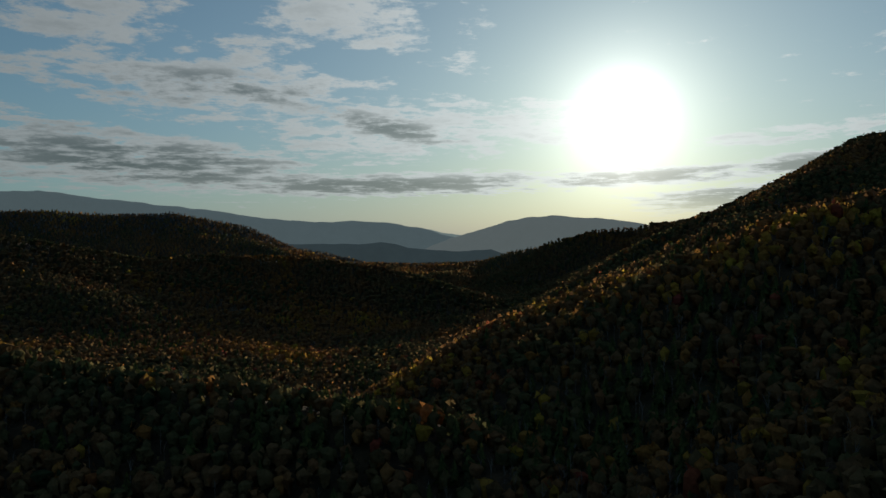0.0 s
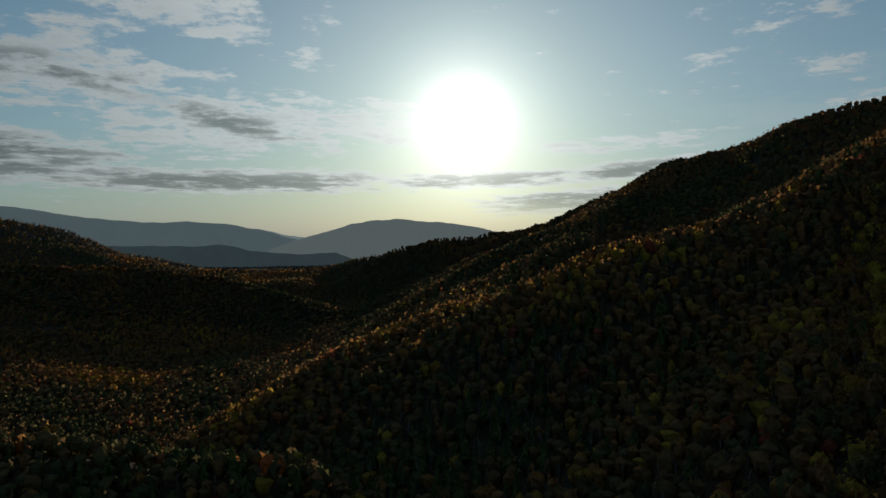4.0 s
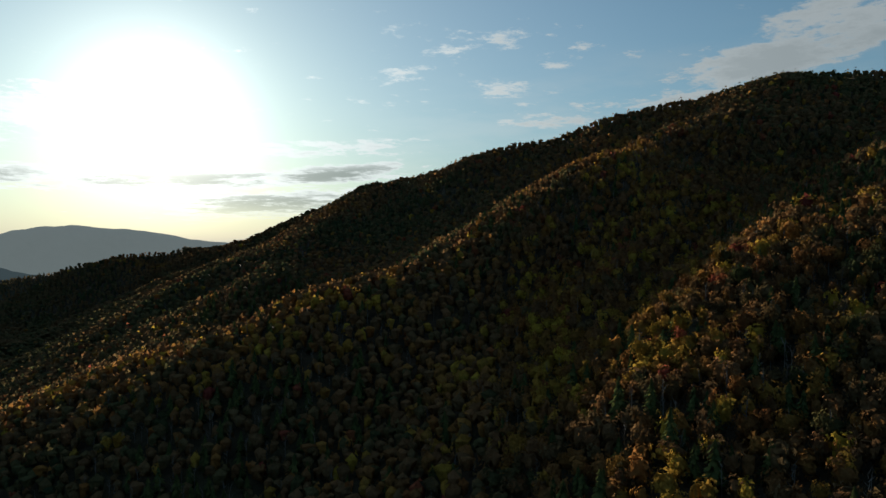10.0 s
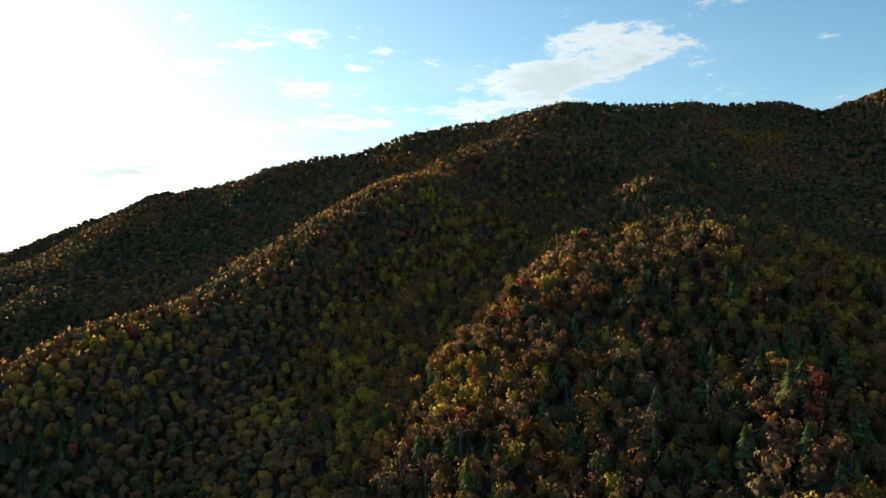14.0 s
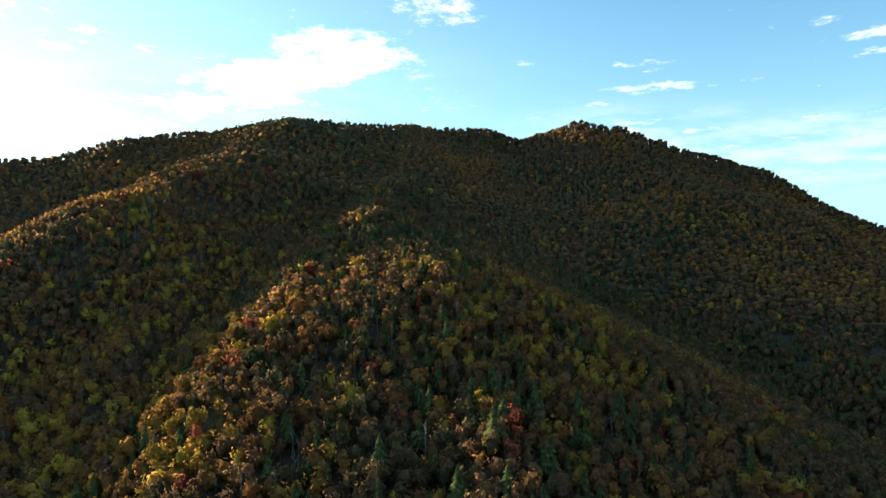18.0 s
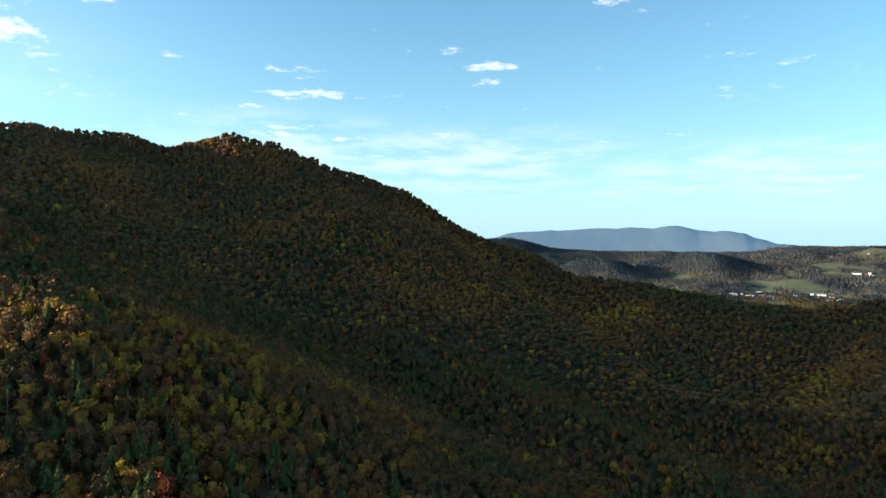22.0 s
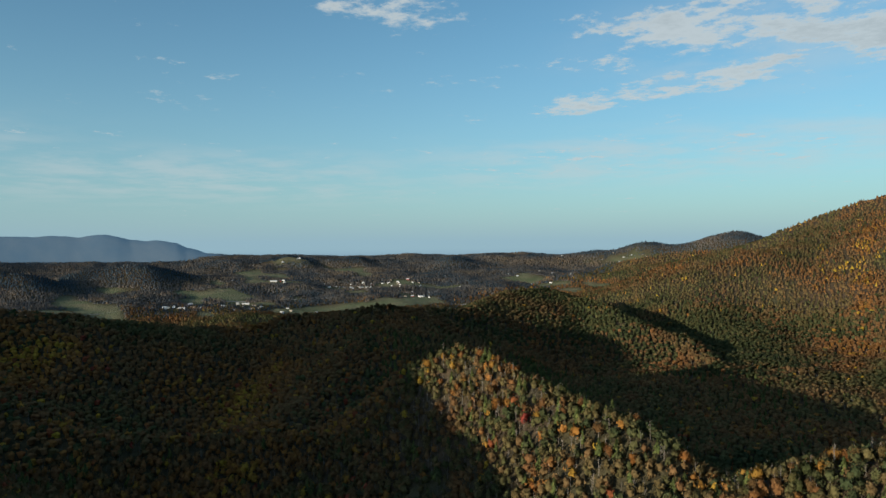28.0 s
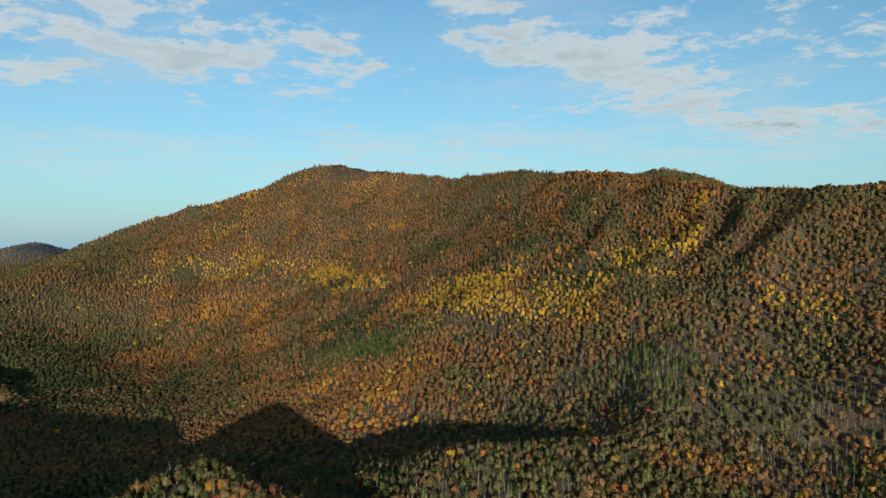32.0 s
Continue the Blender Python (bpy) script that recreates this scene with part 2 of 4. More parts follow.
leaves = leaf_material("autumn_leaves")
single_leaves = leaf_material("single_tree_leaves", SINGLE_TONES, True)
hazed_leaves = leaf_material("haze_tinted_leaves", HAZED_TONES)
m, q = material("needles")
geo = q.node("ShaderNodeNewGeometry")
crown = q.node("ShaderNodeAttribute")
crown.attribute_name = "crown"
needle_tone = q.ramp(geo.outputs["Random Per Island"], [(0, (0.048, 0.062, 0.023)), (0.5, (0.074, 0.092, 0.031)), (1, (0.112, 0.124, 0.040))])
finish(q, needle_tone, 0.65, through_light=0.05, normal=ruffled(q, geo.outputs["Position"], crown.outputs["Vector"], 1.6), gloss=0.0)
needles = m
m, q = material("bark")
geo = q.node("ShaderNodeNewGeometry")
bark_grain = q.noise(geo.outputs["Position"], 1.6, 5.0, 0.7)
finish(q, q.ramp(bark_grain, [(0.3, (0.10, 0.086, 0.072)), (0.7, (0.23, 0.205, 0.175))]), 0.9, bark_grain, 0.05)
bark = m

m, q = material("forest_floor")
geo = q.node("ShaderNodeNewGeometry")
place = geo.outputs["Position"]
large = q.noise(place, 0.008, 5.0, 0.6)
clump = q.noise(place, 0.09, 5.0, 0.65)
litter = q.ramp(clump, [(0.25, (0.030, 0.024, 0.016)), (0.45, (0.058, 0.043, 0.027)), (0.6, (0.082, 0.056, 0.034)), (0.75, (0.105, 0.078, 0.045))])
wooded = q.mix(q.smooth(large, 0.42, 0.62), litter, q.ramp(clump, [(0.3, (0.026, 0.024, 0.014)), (0.7, (0.070, 0.060, 0.030))]))
meadow = q.node("ShaderNodeAttribute")
meadow.attribute_name = "meadow"
grass = q.ramp(q.noise(place, 0.012, 3.0), [(0.3, (0.085, 0.105, 0.05)), (0.5, (0.12, 0.125, 0.065)), (0.7, (0.16, 0.14, 0.08))])
finish(q, q.mix(meadow.outputs["Fac"], wooded, grass), 0.95, clump, 6.0)
forest_floor = m


def plain(name, color, rough=0.7, spread=0.12, scale=2.0):
    m, q = material(name)
    n = q.noise(q.node("ShaderNodeTexCoord").outputs["Object"], scale, 4.0)
    lo, hi = [c * (1 - spread) for c in color], [min(1, c * (1 + spread)) for c in color]
    finish(q, q.ramp(n, [(0.3, lo), (0.7, hi)]), rough)
    return m


def painted_haze_range(name, near, far, glow):
    """Mountains kilometres away, with the haze painted into base colour and emission."""
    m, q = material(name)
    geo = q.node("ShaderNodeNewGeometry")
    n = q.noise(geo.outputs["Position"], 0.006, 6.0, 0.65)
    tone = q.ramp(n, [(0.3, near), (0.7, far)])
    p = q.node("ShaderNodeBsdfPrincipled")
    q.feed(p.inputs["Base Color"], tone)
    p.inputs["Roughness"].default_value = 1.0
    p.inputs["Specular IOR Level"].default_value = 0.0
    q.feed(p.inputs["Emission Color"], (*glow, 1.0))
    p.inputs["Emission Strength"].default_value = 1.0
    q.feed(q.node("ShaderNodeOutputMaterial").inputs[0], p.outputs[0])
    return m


# ---- terrain: ridges are lists of (bearing in degrees clockwise from +Y, distance, height of the tree tops) ----
def polar(b, d):
    a = np.radians(b)
    return d * np.sin(a), d * np.cos(a)


RIDGES = {
    "main": (0.46, 18, [(4, 2600, -85), (8.2, 2300, -66), (14.7, 1900, -2), (18.4, 1850, 33), (22.8, 1850, 46), (25.3, 1700, 50), (27.8, 1550, 71),
                        (30.2, 1550, 98), (32.5, 1500, 130), (35.4, 1400, 150), (38.4, 1300, 160), (40.5, 1260, 177), (43.6, 1220, 187), (49.8, 1130, 217), (57, 1090, 249),
                        (64, 1075, 262), (69.3, 1055, 283), (73.8, 1120, 292), (79.2, 1220, 300)]),
    "knob": (0.52, 20, [(79.2, 1220, 300), (86.2, 1380, 322), (88.8, 1400, 300), (91.4, 1350, 311), (94, 1300, 318), (96.5, 1280, 304), (99.6, 1280, 270)]),
    "knob_east": (0.66, 8, [(99.6, 1280, 268), (102.5, 1300, 261), (105.4, 1310, 233), (108.4, 1290, 181), (112.5, 1270, 118)]),
    "knob_low": (0.46, 14, [(112.5, 1270, 112), (116, 1270, 106), (121, 1240, 66), (128, 1130, 44),
                        (132, 1180, 25), (140, 1250, 7), (143, 1276, 15), (148, 1250, 22)]),
    "east": (0.36, 14, [(143, 1276, 15), (148, 1250, 22), (152, 1300, 35), (156, 1400, 14), (160.7, 1600, 37), (163.5, 1700, 40), (168, 1620, 10),
                        (174, 1450, -36), (178, 1280, -70)]),
    "spur_a": (0.55, 8, [(79, 1150, 285), (78.5, 850, 185), (77, 600, 117)]),
    "apron_a": (0.62, 4, [(76, 590, 112), (70, 440, 60), (64, 345, 20), (59, 268, -16), (57, 190, -60)]),
    "apron_b": (0.46, 4, [(77, 590, 112), (72, 430, 58), (68, 340, 25), (64, 240, -12), (62, 160, -52)]),
    "apron_c": (0.46, 4, [(77, 590, 112), (77, 430, 66), (76, 340, 26), (74, 230, -6), (76, 140, -48)]),
    "apron_d": (0.46, 4, [(78, 590, 112), (82, 430, 78), (85, 335, 38), (89, 225, 2), (92, 130, -45)]),
    "apron_e": (0.46, 4, [(79, 590, 112), (88, 440, 70), (93, 350, 22), (101, 285, -6), (114, 260, -50)]),
    "spur_b": (0.60, 8, [(69, 1000, 262), (66, 880, 205), (60, 740, 145), (55, 675, 108), (51, 630, 88), (47, 600, 66), (43, 550, 44), (37, 530, 29), (32, 515, 6), (25, 555, -18), (18, 540, -48)]),
    "slope_c": (0.55, 8, [(38.4, 1300, 160), (33, 1000, 74), (25, 660, -22), (14, 560, -70)]),
    "slope_d": (0.60, 8, [(99.6, 1280, 262), (101, 1040, 124), (102, 880, 64), (108, 784, 14), (113, 720, -6)]),
    "slope_f": (0.60, 6, [(62.8, 640, 98), (57, 431, 36), (50, 370, -16)]),
    "slope_g": (0.42, 6, [(113, 720, -6), (124, 560, -30), (132, 451, -36), (141, 400, -76)]),
    "slope_h": (0.40, 6, [(150, 1280, 24), (143.5, 890, -46), (140, 760, -70)]),
    "slope_e": (0.50, 8, [(112.5, 1270, 90), (117, 1000, 18), (126, 820, -40), (143, 780, -62)]),
    "near": (0.50, 7, [(-80, 640, 40), (-45, 500, -22), (-27, 425, -51), (-20, 382, -60), (-12, 352, -65), (-5, 328, -71), (3, 320, -74),
                       (9, 300, -84), (13, 250, -100)]),
    "west": (0.30, 16, [(-60, 1500, 110), (-40, 1450, 60), (-27, 1400, 22), (-18, 1400, -14), (-8, 1500, -20), (0, 1500, -46), (6, 1350, -80)]),
    "west_hill": (0.33, 18, [(-60, 2500, 150), (-35, 2500, 125), (-26, 2500, 117), (-15.4, 2500, 118), (-12, 2520, 80), (-8, 2600, 12), (-2, 2700, -50)]),
    "spur": (0.76, 9, [(153, 800, 14), (156.5, 762, 41), (160.7, 660, 27), (165, 590, 23), (169.8, 540, 20), (173.3, 520, 17), (176, 505, -4), (179, 495, -24)]),
    "spur_south": (0.50, 9, [(179, 495, -26), (182, 490, -8), (184.5, 482, 18), (190.6, 485, 31), (196, 450, 20), (201, 420, 6), (212, 380, -26), (225, 330, -60)]),
    "knoll": (0.34, 8, [(205, 640, -34), (210, 620, -8), (215, 640, -12), (224, 720, -18)]),
    "lit_peak": (0.40, 46, [(176, 2900, 60), (180.3, 2900, 166), (187.3, 2900, 306), (190, 2880, 345), (192.8, 2900, 378), (197, 2900, 476), (200.2, 2900, 520),
                            (204, 2750, 474), (209.9, 2500, 418), (215.4, 2250, 414), (219, 2000, 374), (223.4, 1750, 345), (229, 1600, 303),
                            (235, 1500, 269), (237.7, 1450, 268), (250, 1450, 300), (275, 1300, 230), (295, 1100, 160)]),
    "lit_back": (0.40, 20, [(218, 2900, 380), (227.5, 2700, 458), (233, 2700, 380), (240, 2700, 330)]),
    "lit_rib_a": (0.75, 6, [(200.2, 2900, 515), (199.3, 2500, 352), (197, 2150, 195), (193, 1900, 85)]),
    "lit_rib_b": (0.70, 6, [(209.9, 2500, 412), (209, 2100, 262), (207, 1750, 118), (202, 1450, -40)]),
    "lit_rib_c": (0.42, 8, [(223.4, 1750, 330), (220, 1480, 180), (216, 1200, 35), (210, 1000, -80)]),
    "lit_rib_d": (0.36, 8, [(229, 1590, 290), (225, 1350, 168), (221, 1050, 46), (217, 860, -28)]),
    "lit_rib_e": (0.36, 8, [(237.7, 1450, 264), (233, 1200, 138), (229, 960, 50), (226, 760, -12)]),
    "lit_rib_f": (0.75, 4, [(227.5, 1640, 310), (224.5, 1500, 248), (221, 1330, 165)]),
    "lit_rib_g": (0.75, 4, [(231.8, 1540, 288), (229.5, 1420, 238), (226, 1240, 150)]),
    "lit_rib_h": (0.75, 4, [(235.2, 1490, 278), (233, 1380, 232), (230.5, 1230, 160)]),
    "lit_rib_k": (0.75, 4, [(238.6, 1450, 276), (237, 1330, 225), (235, 1190, 160)]),
    "lit_rib_i": (0.75, 6, [(197, 2900, 465), (194, 2500, 282), (190, 2200, 140)]),
    "lit_rib_j": (0.75, 6, [(204, 2750, 465), (204.3, 2350, 322), (202, 2000, 165)]),
    "round_hill": (0.30, 14, [(187.3, 2900, 300), (184, 2500, 150), (180.1, 2300, 120), (178.4, 2300, 122), (176.2, 2300, 104), (174, 2280, 62), (171.7, 2250, 14), (168, 2150, -40)]),
    "hills_far_east": (0.22, 8, [(109, 4380, 120), (113.7, 4380, 138), (117.1, 4380, 142), (118.4, 4380, 127), (120.2, 4380, 70), (122.4, 4380, 25), (124.7, 4380, -14)]),
    "hill_dark": (0.36, 6, [(118.5, 3350, -30), (120.2, 3300, -4), (122, 3300, 40), (123.6, 3300, 44), (125.2, 3300, 24), (127, 3300, -16)]),
    "hill_long": (0.36, 6, [(125.9, 3500, 5), (127.5, 3500, 55), (129.4, 3500, 66), (131.8, 3500, 70), (134.1, 3500, 46), (136.5, 3500, 33), (138.8, 3480, 9), (141.2, 3460, -26), (143, 3450, -60)]),
    "hill_houses": (0.33, 6, [(134.5, 4250, 40), (137.9, 4200, 79), (139.3, 4200, 70), (140.2, 4200, 52), (141.6, 4200, 74), (142.8, 4200, 83), (145.7, 4200, 75), (148, 4200, 71), (149.3, 4200, 57), (151, 4200, 49), (152.7, 4180, 14), (154, 4150, -24)]),
    "hill_rib_a": (0.44, 4, [(138.2, 4200, 70), (139, 3950, 20), (140, 3750, -28)]),
    "hill_rib_b": (0.44, 4, [(142.8, 4200, 78), (144, 3930, 20), (145.4, 3750, -30)]),
    "hill_rib_c": (0.44, 4, [(148, 4200, 66), (149.4, 3950, 12), (150.6, 3800, -28)]),
    "hill_cone": (0.36, 6, [(153.4, 4100, -14), (154.8, 4100, 42), (156, 4100, 79), (157.2, 4100, 75), (158.2, 4100, 43), (159.2, 4100, 12)]),
    "hills_south": (0.42, 3, [(155.3, 4500, 76), (157.6, 4480, 88), (159.9, 4470, 97), (161.1, 4460, 82), (162.5, 4450, 96), (164.3, 4450, 117), (167.1, 4450, 101), (168, 4450, 122), (169.4, 4450, 114), (171.7, 4450, 145), (172.6, 4450, 159), (174.4, 4450, 148),
                            (175.8, 4450, 158), (177.1, 4450, 186), (178.6, 4450, 236), (180.3, 4450, 174), (182.2, 4450, 110)]),
    "hills_mid": (0.32, 8, [(166.1, 3480, 0), (169.9, 3500, 78), (173.1, 3500, 120), (176.2, 3500, 133), (179.7, 3450, 160), (181.8, 3350, 188), (184, 3150, 226)]),
}


def lattice(x, y, seed):
    """Smooth value noise in -1..1 on a unit lattice."""
    ix, iy = np.floor(x), np.floor(y)
    fx, fy = x - ix, y - iy
    ux, uy = fx * fx * (3 - 2 * fx), fy * fy * (3 - 2 * fy)

    def corner(a, b):
        v = np.sin(a * 127.1 + b * 311.7 + seed * 74.7) * 43758.5453
        return 2 * (v - np.floor(v)) - 1
    low = corner(ix, iy) * (1 - ux) + corner(ix + 1, iy) * ux
    high = corner(ix, iy + 1) * (1 - ux) + corner(ix + 1, iy + 1) * ux
    return low * (1 - uy) + high * uy


def valley_floor(x, y):
    d = np.hypot(x, y)
    b = (np.degrees(np.arctan2(x, y)) + 180) % 360 - 180
    dip = 55 * np.exp(-((b - 2) / 32) ** 2) * np.clip((d - 330) / 250, 0, 1) * np.clip((2100 - d) / 600, 0, 1)
    north = dip + 170 * np.clip(y / 2000, 0, 1) * np.clip((d - 2500) / 1800, 0, 1)
    return -north + np.interp(d, (0, 300, 700, 1250, 2500, 3300, 4300, 5200), (-125, -125, -104, -92, -88, -52, 20, 78))


CANOPY = 9.0


def crest_lines(pts):
    b, d, z = np.array(pts, float).T
    return (*polar(b, d), z)


ROUNDED = {"spur_b": 70.0, "slope_c": 40.0}
SPINES = [(slope, bulge, ROUNDED.get(name, 1.0), *crest_lines(pts)) for name, (slope, bulge, pts) in RIDGES.items()]


def ground_height(x, y):
    """Height of the bare ground: valley floor and ridge flanks blended, with knolls and gullies."""
    shape = np.shape(x)
    x, y = np.ravel(x).astype(float), np.ravel(y).astype(float)
    warp_x = x + 32 * lattice(x / 130, y / 130, 3) * np.clip(np.hypot(x, y) / 900, 0.2, 1)
    warp_y = y + 32 * lattice(x / 130, y / 130, 4) * np.clip(np.hypot(x, y) / 900, 0.2, 1)
    base = valley_floor(x, y)
    k = 9.0
    near = np.full(len(x), 1e9)
    fields = [base]
    for slope, bulge, soft_top, sx, sy, sz in SPINES:
        h = np.full(len(x), -1e3)
        for i in range(len(sx) - 1):
            ex, ey = sx[i + 1] - sx[i], sy[i + 1] - sy[i]
            u = np.clip(((warp_x - sx[i]) * ex + (warp_y - sy[i]) * ey) / (ex * ex + ey * ey), 0, 1)
            dist = np.hypot(warp_x - sx[i] - u * ex, warp_y - sy[i] - u * ey)
            drop = slope * (np.hypot(dist, soft_top) - soft_top) + bulge * (1 - np.exp(-(dist / 110) ** 2 / (1 + dist / 110)))
            h = np.maximum(h, sz[i] + u * (sz[i + 1] - sz[i]) - drop - CANOPY)
            near = np.minimum(near, dist)
        fields.append(h)
    f = np.array(fields)
    top = f.max(0)
    z = top + k * np.log(np.exp((f - top) / k).sum(0)) - k * 0.35
    rough = np.clip(near / 160, 0.12, 1)
    far = np.clip(np.hypot(x, y) / 1500, 0.35, 1.5)
    z += rough * far * (9 * lattice(x / 210, y / 210, 11) + 6 * lattice(x / 90, y / 90, 12)) + 1.8 * lattice(x / 34, y / 34, 13)
    d = np.hypot(x, y)
    z += np.clip((d - 3100) / 350, 0, 1) * np.clip((600 - y) / 500, 0, 1) * np.clip((z - base) / 40, 0.1, 1.2) * (10 * lattice(x / 370, y / 370, 17) + 22 * lattice(x / 170, y / 170, 18) - 6)
    return z.reshape(shape)
# ---- end of terrain ----

# ---- the ground, one sheet to the horizon ----
AZ, RINGS = 480, 200
bearings = np.arange(AZ) * 360.0 / AZ
radii = np.concatenate([[0.0], np.geomspace(20, 4880, RINGS - 1)])
grid_b, grid_d = np.meshgrid(bearings, radii)
grid_x, grid_y = polar(grid_b, grid_d)
grid_z = ground_height(grid_x, grid_y)


def height_at(x, y):
    """Height of the ground sheet, between its vertices."""
    b = np.degrees(np.arctan2(x, y)) % 360 * AZ / 360
    d = np.hypot(x, y)
    j = np.clip(np.searchsorted(radii, d) - 1, 0, RINGS - 2)
    v = np.clip((d - radii[j]) / (radii[j + 1] - radii[j]), 0, 1)
    i = np.floor(b).astype(int) % AZ
    u, k = b - np.floor(b), (i + 1) % AZ
    return (grid_z[j, i] * (1 - u) + grid_z[j, k] * u) * (1 - v) + (grid_z[j + 1, i] * (1 - u) + grid_z[j + 1, k] * u) * v


# settlements in the valley: bearing, distance, spread across, spread in depth, number, share of large halls
SETTLEMENTS = ((133.8, 2600, 60, 40, 16, 0.25), (139.6, 2560, 60, 30, 14, 0.3), (141, 2440, 60, 35, 18, 0.1), (142.5, 3390, 70, 25, 10, 0.4), (149, 3180, 110, 60, 44, 0.2), (151.5, 3330, 90, 40, 16, 0.2), (154, 2750, 40, 30, 8, 0.3), (157, 2520, 25, 25, 5, 0.2),
               (142.5, 4100, 130, 60, 14, 0.0), (155, 3050, 200, 250, 14, 0.2), (163, 3500, 200, 250, 14, 0.2), (170, 4250, 150, 80, 10, 0.0), (172, 2900, 120, 120, 6, 0.0), (180.6, 2560, 60, 40, 4, 0.0))


def meadow_at(x, y):
    """1 in the open fields of the valley, 0 in the woods."""
    d = np.hypot(x, y)
    b = np.degrees(np.arctan2(x, y)) % 360
    z = height_at(x, y)
    flat_land = np.clip((valley_floor(x, y) + 11 - z) / 6, 0, 1)
    there = np.clip((d - 1900) / 200, 0, 1) * np.clip((4100 - d) / 300, 0, 1) * np.clip((b - 118) / 6, 0, 1) * np.clip((172 - b) / 6, 0, 1)
    across, along = x * 0.77 - y * 0.64, x * 0.64 + y * 0.77
    patch = lattice(across / 300, along / 150, 31) + 0.8 * lattice(across / 110, along / 85, 32) - 0.25 * np.clip((d - 3000) / 300, 0, 1)
    open_land = np.clip(flat_land * there * (patch - 0.34) * 7, 0, 1)
    for sb, sd, wide, deep, count, halls in SETTLEMENTS:
        if count > 7 and deep < 100:
            u, v = np.radians(b - sb) * sd, d - sd
            open_land = np.maximum(open_land, np.clip(1.5 * np.exp(-(u / (1.3 * wide)) ** 2 - (v / (1.3 * deep)) ** 2) + 0.7 * lattice(x / 30, y / 30, 61) - 0.35, 0, 1))
    return open_land


def mesh_of(name, verts, faces, mats, smooth=False, attrs=()):
    """A triangle or quad mesh from arrays."""
    me = bpy.data.meshes.new(name)
    n = faces.shape[1]
    me.vertices.add(len(verts))
    me.vertices.foreach_set("co", np.asarray(verts, np.float32).ravel())
    me.loops.add(faces.size)
    me.loops.foreach_set("vertex_index", faces.astype(np.int32).ravel())
    me.polygons.add(len(faces))
    me.polygons.foreach_set("loop_start", np.arange(len(faces), dtype=np.int32) * n)
    me.polygons.foreach_set("use_smooth", np.full(len(faces), smooth))
    for key, values in attrs:
        values = np.asarray(values, np.float32)
        if values.ndim == 2:
            me.attributes.new(key, "FLOAT_VECTOR", "POINT").data.foreach_set("vector", values.ravel())
        else:
            me.attributes.new(key, "FLOAT", "POINT").data.foreach_set("value", values)
    for mat in mats:
        me.materials.append(mat)
    me.update(calc_edges=True)
    return me


index = np.arange(AZ * RINGS).reshape(RINGS, AZ)
a, b = index[:-1], index[1:]
quads = np.stack([a, np.roll(a, -1, 1), np.roll(b, -1, 1), b], -1).reshape(-1, 4)
sheet = np.stack([grid_x, grid_y, grid_z], -1).reshape(-1, 3)
ground = new("ground", mesh_of("ground", sheet, quads[:, ::-1], [forest_floor], True, [("meadow", meadow_at(grid_x, grid_y).ravel())]))
tagged(ground, "leaf-strewn forest floor of the mountains with valley meadows", "ground", kind="structure")


# far ranges, at the edge of sight
def far_range(name, label, pts, mat, depth=260.0, seed=1):
    b, d, z = np.array(pts, float).T
    bb = np.linspace(b[0], b[-1], 220)
    base = np.interp(bb, b, z)
    zz = base + 5 * lattice(bb * 1.1, bb * 0 + seed, seed) + 1.0 * lattice(bb * 4.0, bb * 0 + seed, seed + 1)
    dd = np.interp(bb, b, d)
    rows, steps = [], 14
    for k in range(steps + 1):
        f = k / steps
        x, y = polar(bb, dd - depth * (1 - f))
        rows.append(np.stack([x, y, -150 + (base + 150) * np.sin(f * np.pi / 2) ** 0.9 + (zz - base) * f ** 4 + 9 * (1 - f) * f * lattice(bb * 2.5 + 7 * f, bb * 0 + 9 * f, seed + 3)], -1))
    x, y = polar(bb, dd + 60)
    rows.append(np.stack([x, y, zz * 0 - 150], -1))
    v = np.array(rows)
    ix = np.arange(v.shape[0] * 220).reshape(-1, 220)
    fs = np.stack([ix[:-1, :-1], ix[:-1, 1:], ix[1:, 1:], ix[1:, :-1]], -1).reshape(-1, 4)
    ob = new(name, mesh_of(name, v.reshape(-1, 3), fs, [mat], True))
    return tagged(ob, label, "mountains", kind="structure")


# the glow paints haze over each range, paler for the one below the sun
haze_west = painted_haze_range("painted_haze_west", (0.10, 0.12, 0.13), (0.14, 0.16, 0.17), (0.098, 0.124, 0.122))
haze_sun = painted_haze_range("painted_haze_sunward", (0.12, 0.14, 0.14), (0.16, 0.17, 0.17), (0.135, 0.150, 0.138))
haze_low = painted_haze_range("painted_haze_low_hills", (0.06, 0.07, 0.07), (0.09, 0.10, 0.095), (0.040, 0.053, 0.054))
haze_back = painted_haze_range("painted_haze_far", (0.16, 0.18, 0.18), (0.20, 0.22, 0.22), (0.19, 0.23, 0.21))
haze_east = painted_haze_range("painted_haze_mesa", (0.05, 0.07, 0.09), (0.08, 0.09, 0.095), (0.032, 0.062, 0.092))
W = 4720.0
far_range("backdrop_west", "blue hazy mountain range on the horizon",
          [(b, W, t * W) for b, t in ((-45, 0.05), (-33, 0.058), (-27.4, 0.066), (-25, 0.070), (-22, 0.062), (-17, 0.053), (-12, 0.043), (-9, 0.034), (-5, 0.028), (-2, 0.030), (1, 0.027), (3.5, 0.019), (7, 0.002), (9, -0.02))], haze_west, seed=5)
far_range("backdrop_north", "distant mountain gap on the horizon, paled by painted haze",
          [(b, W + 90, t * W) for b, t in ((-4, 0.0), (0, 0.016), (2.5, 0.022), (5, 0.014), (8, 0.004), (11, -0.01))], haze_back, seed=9)
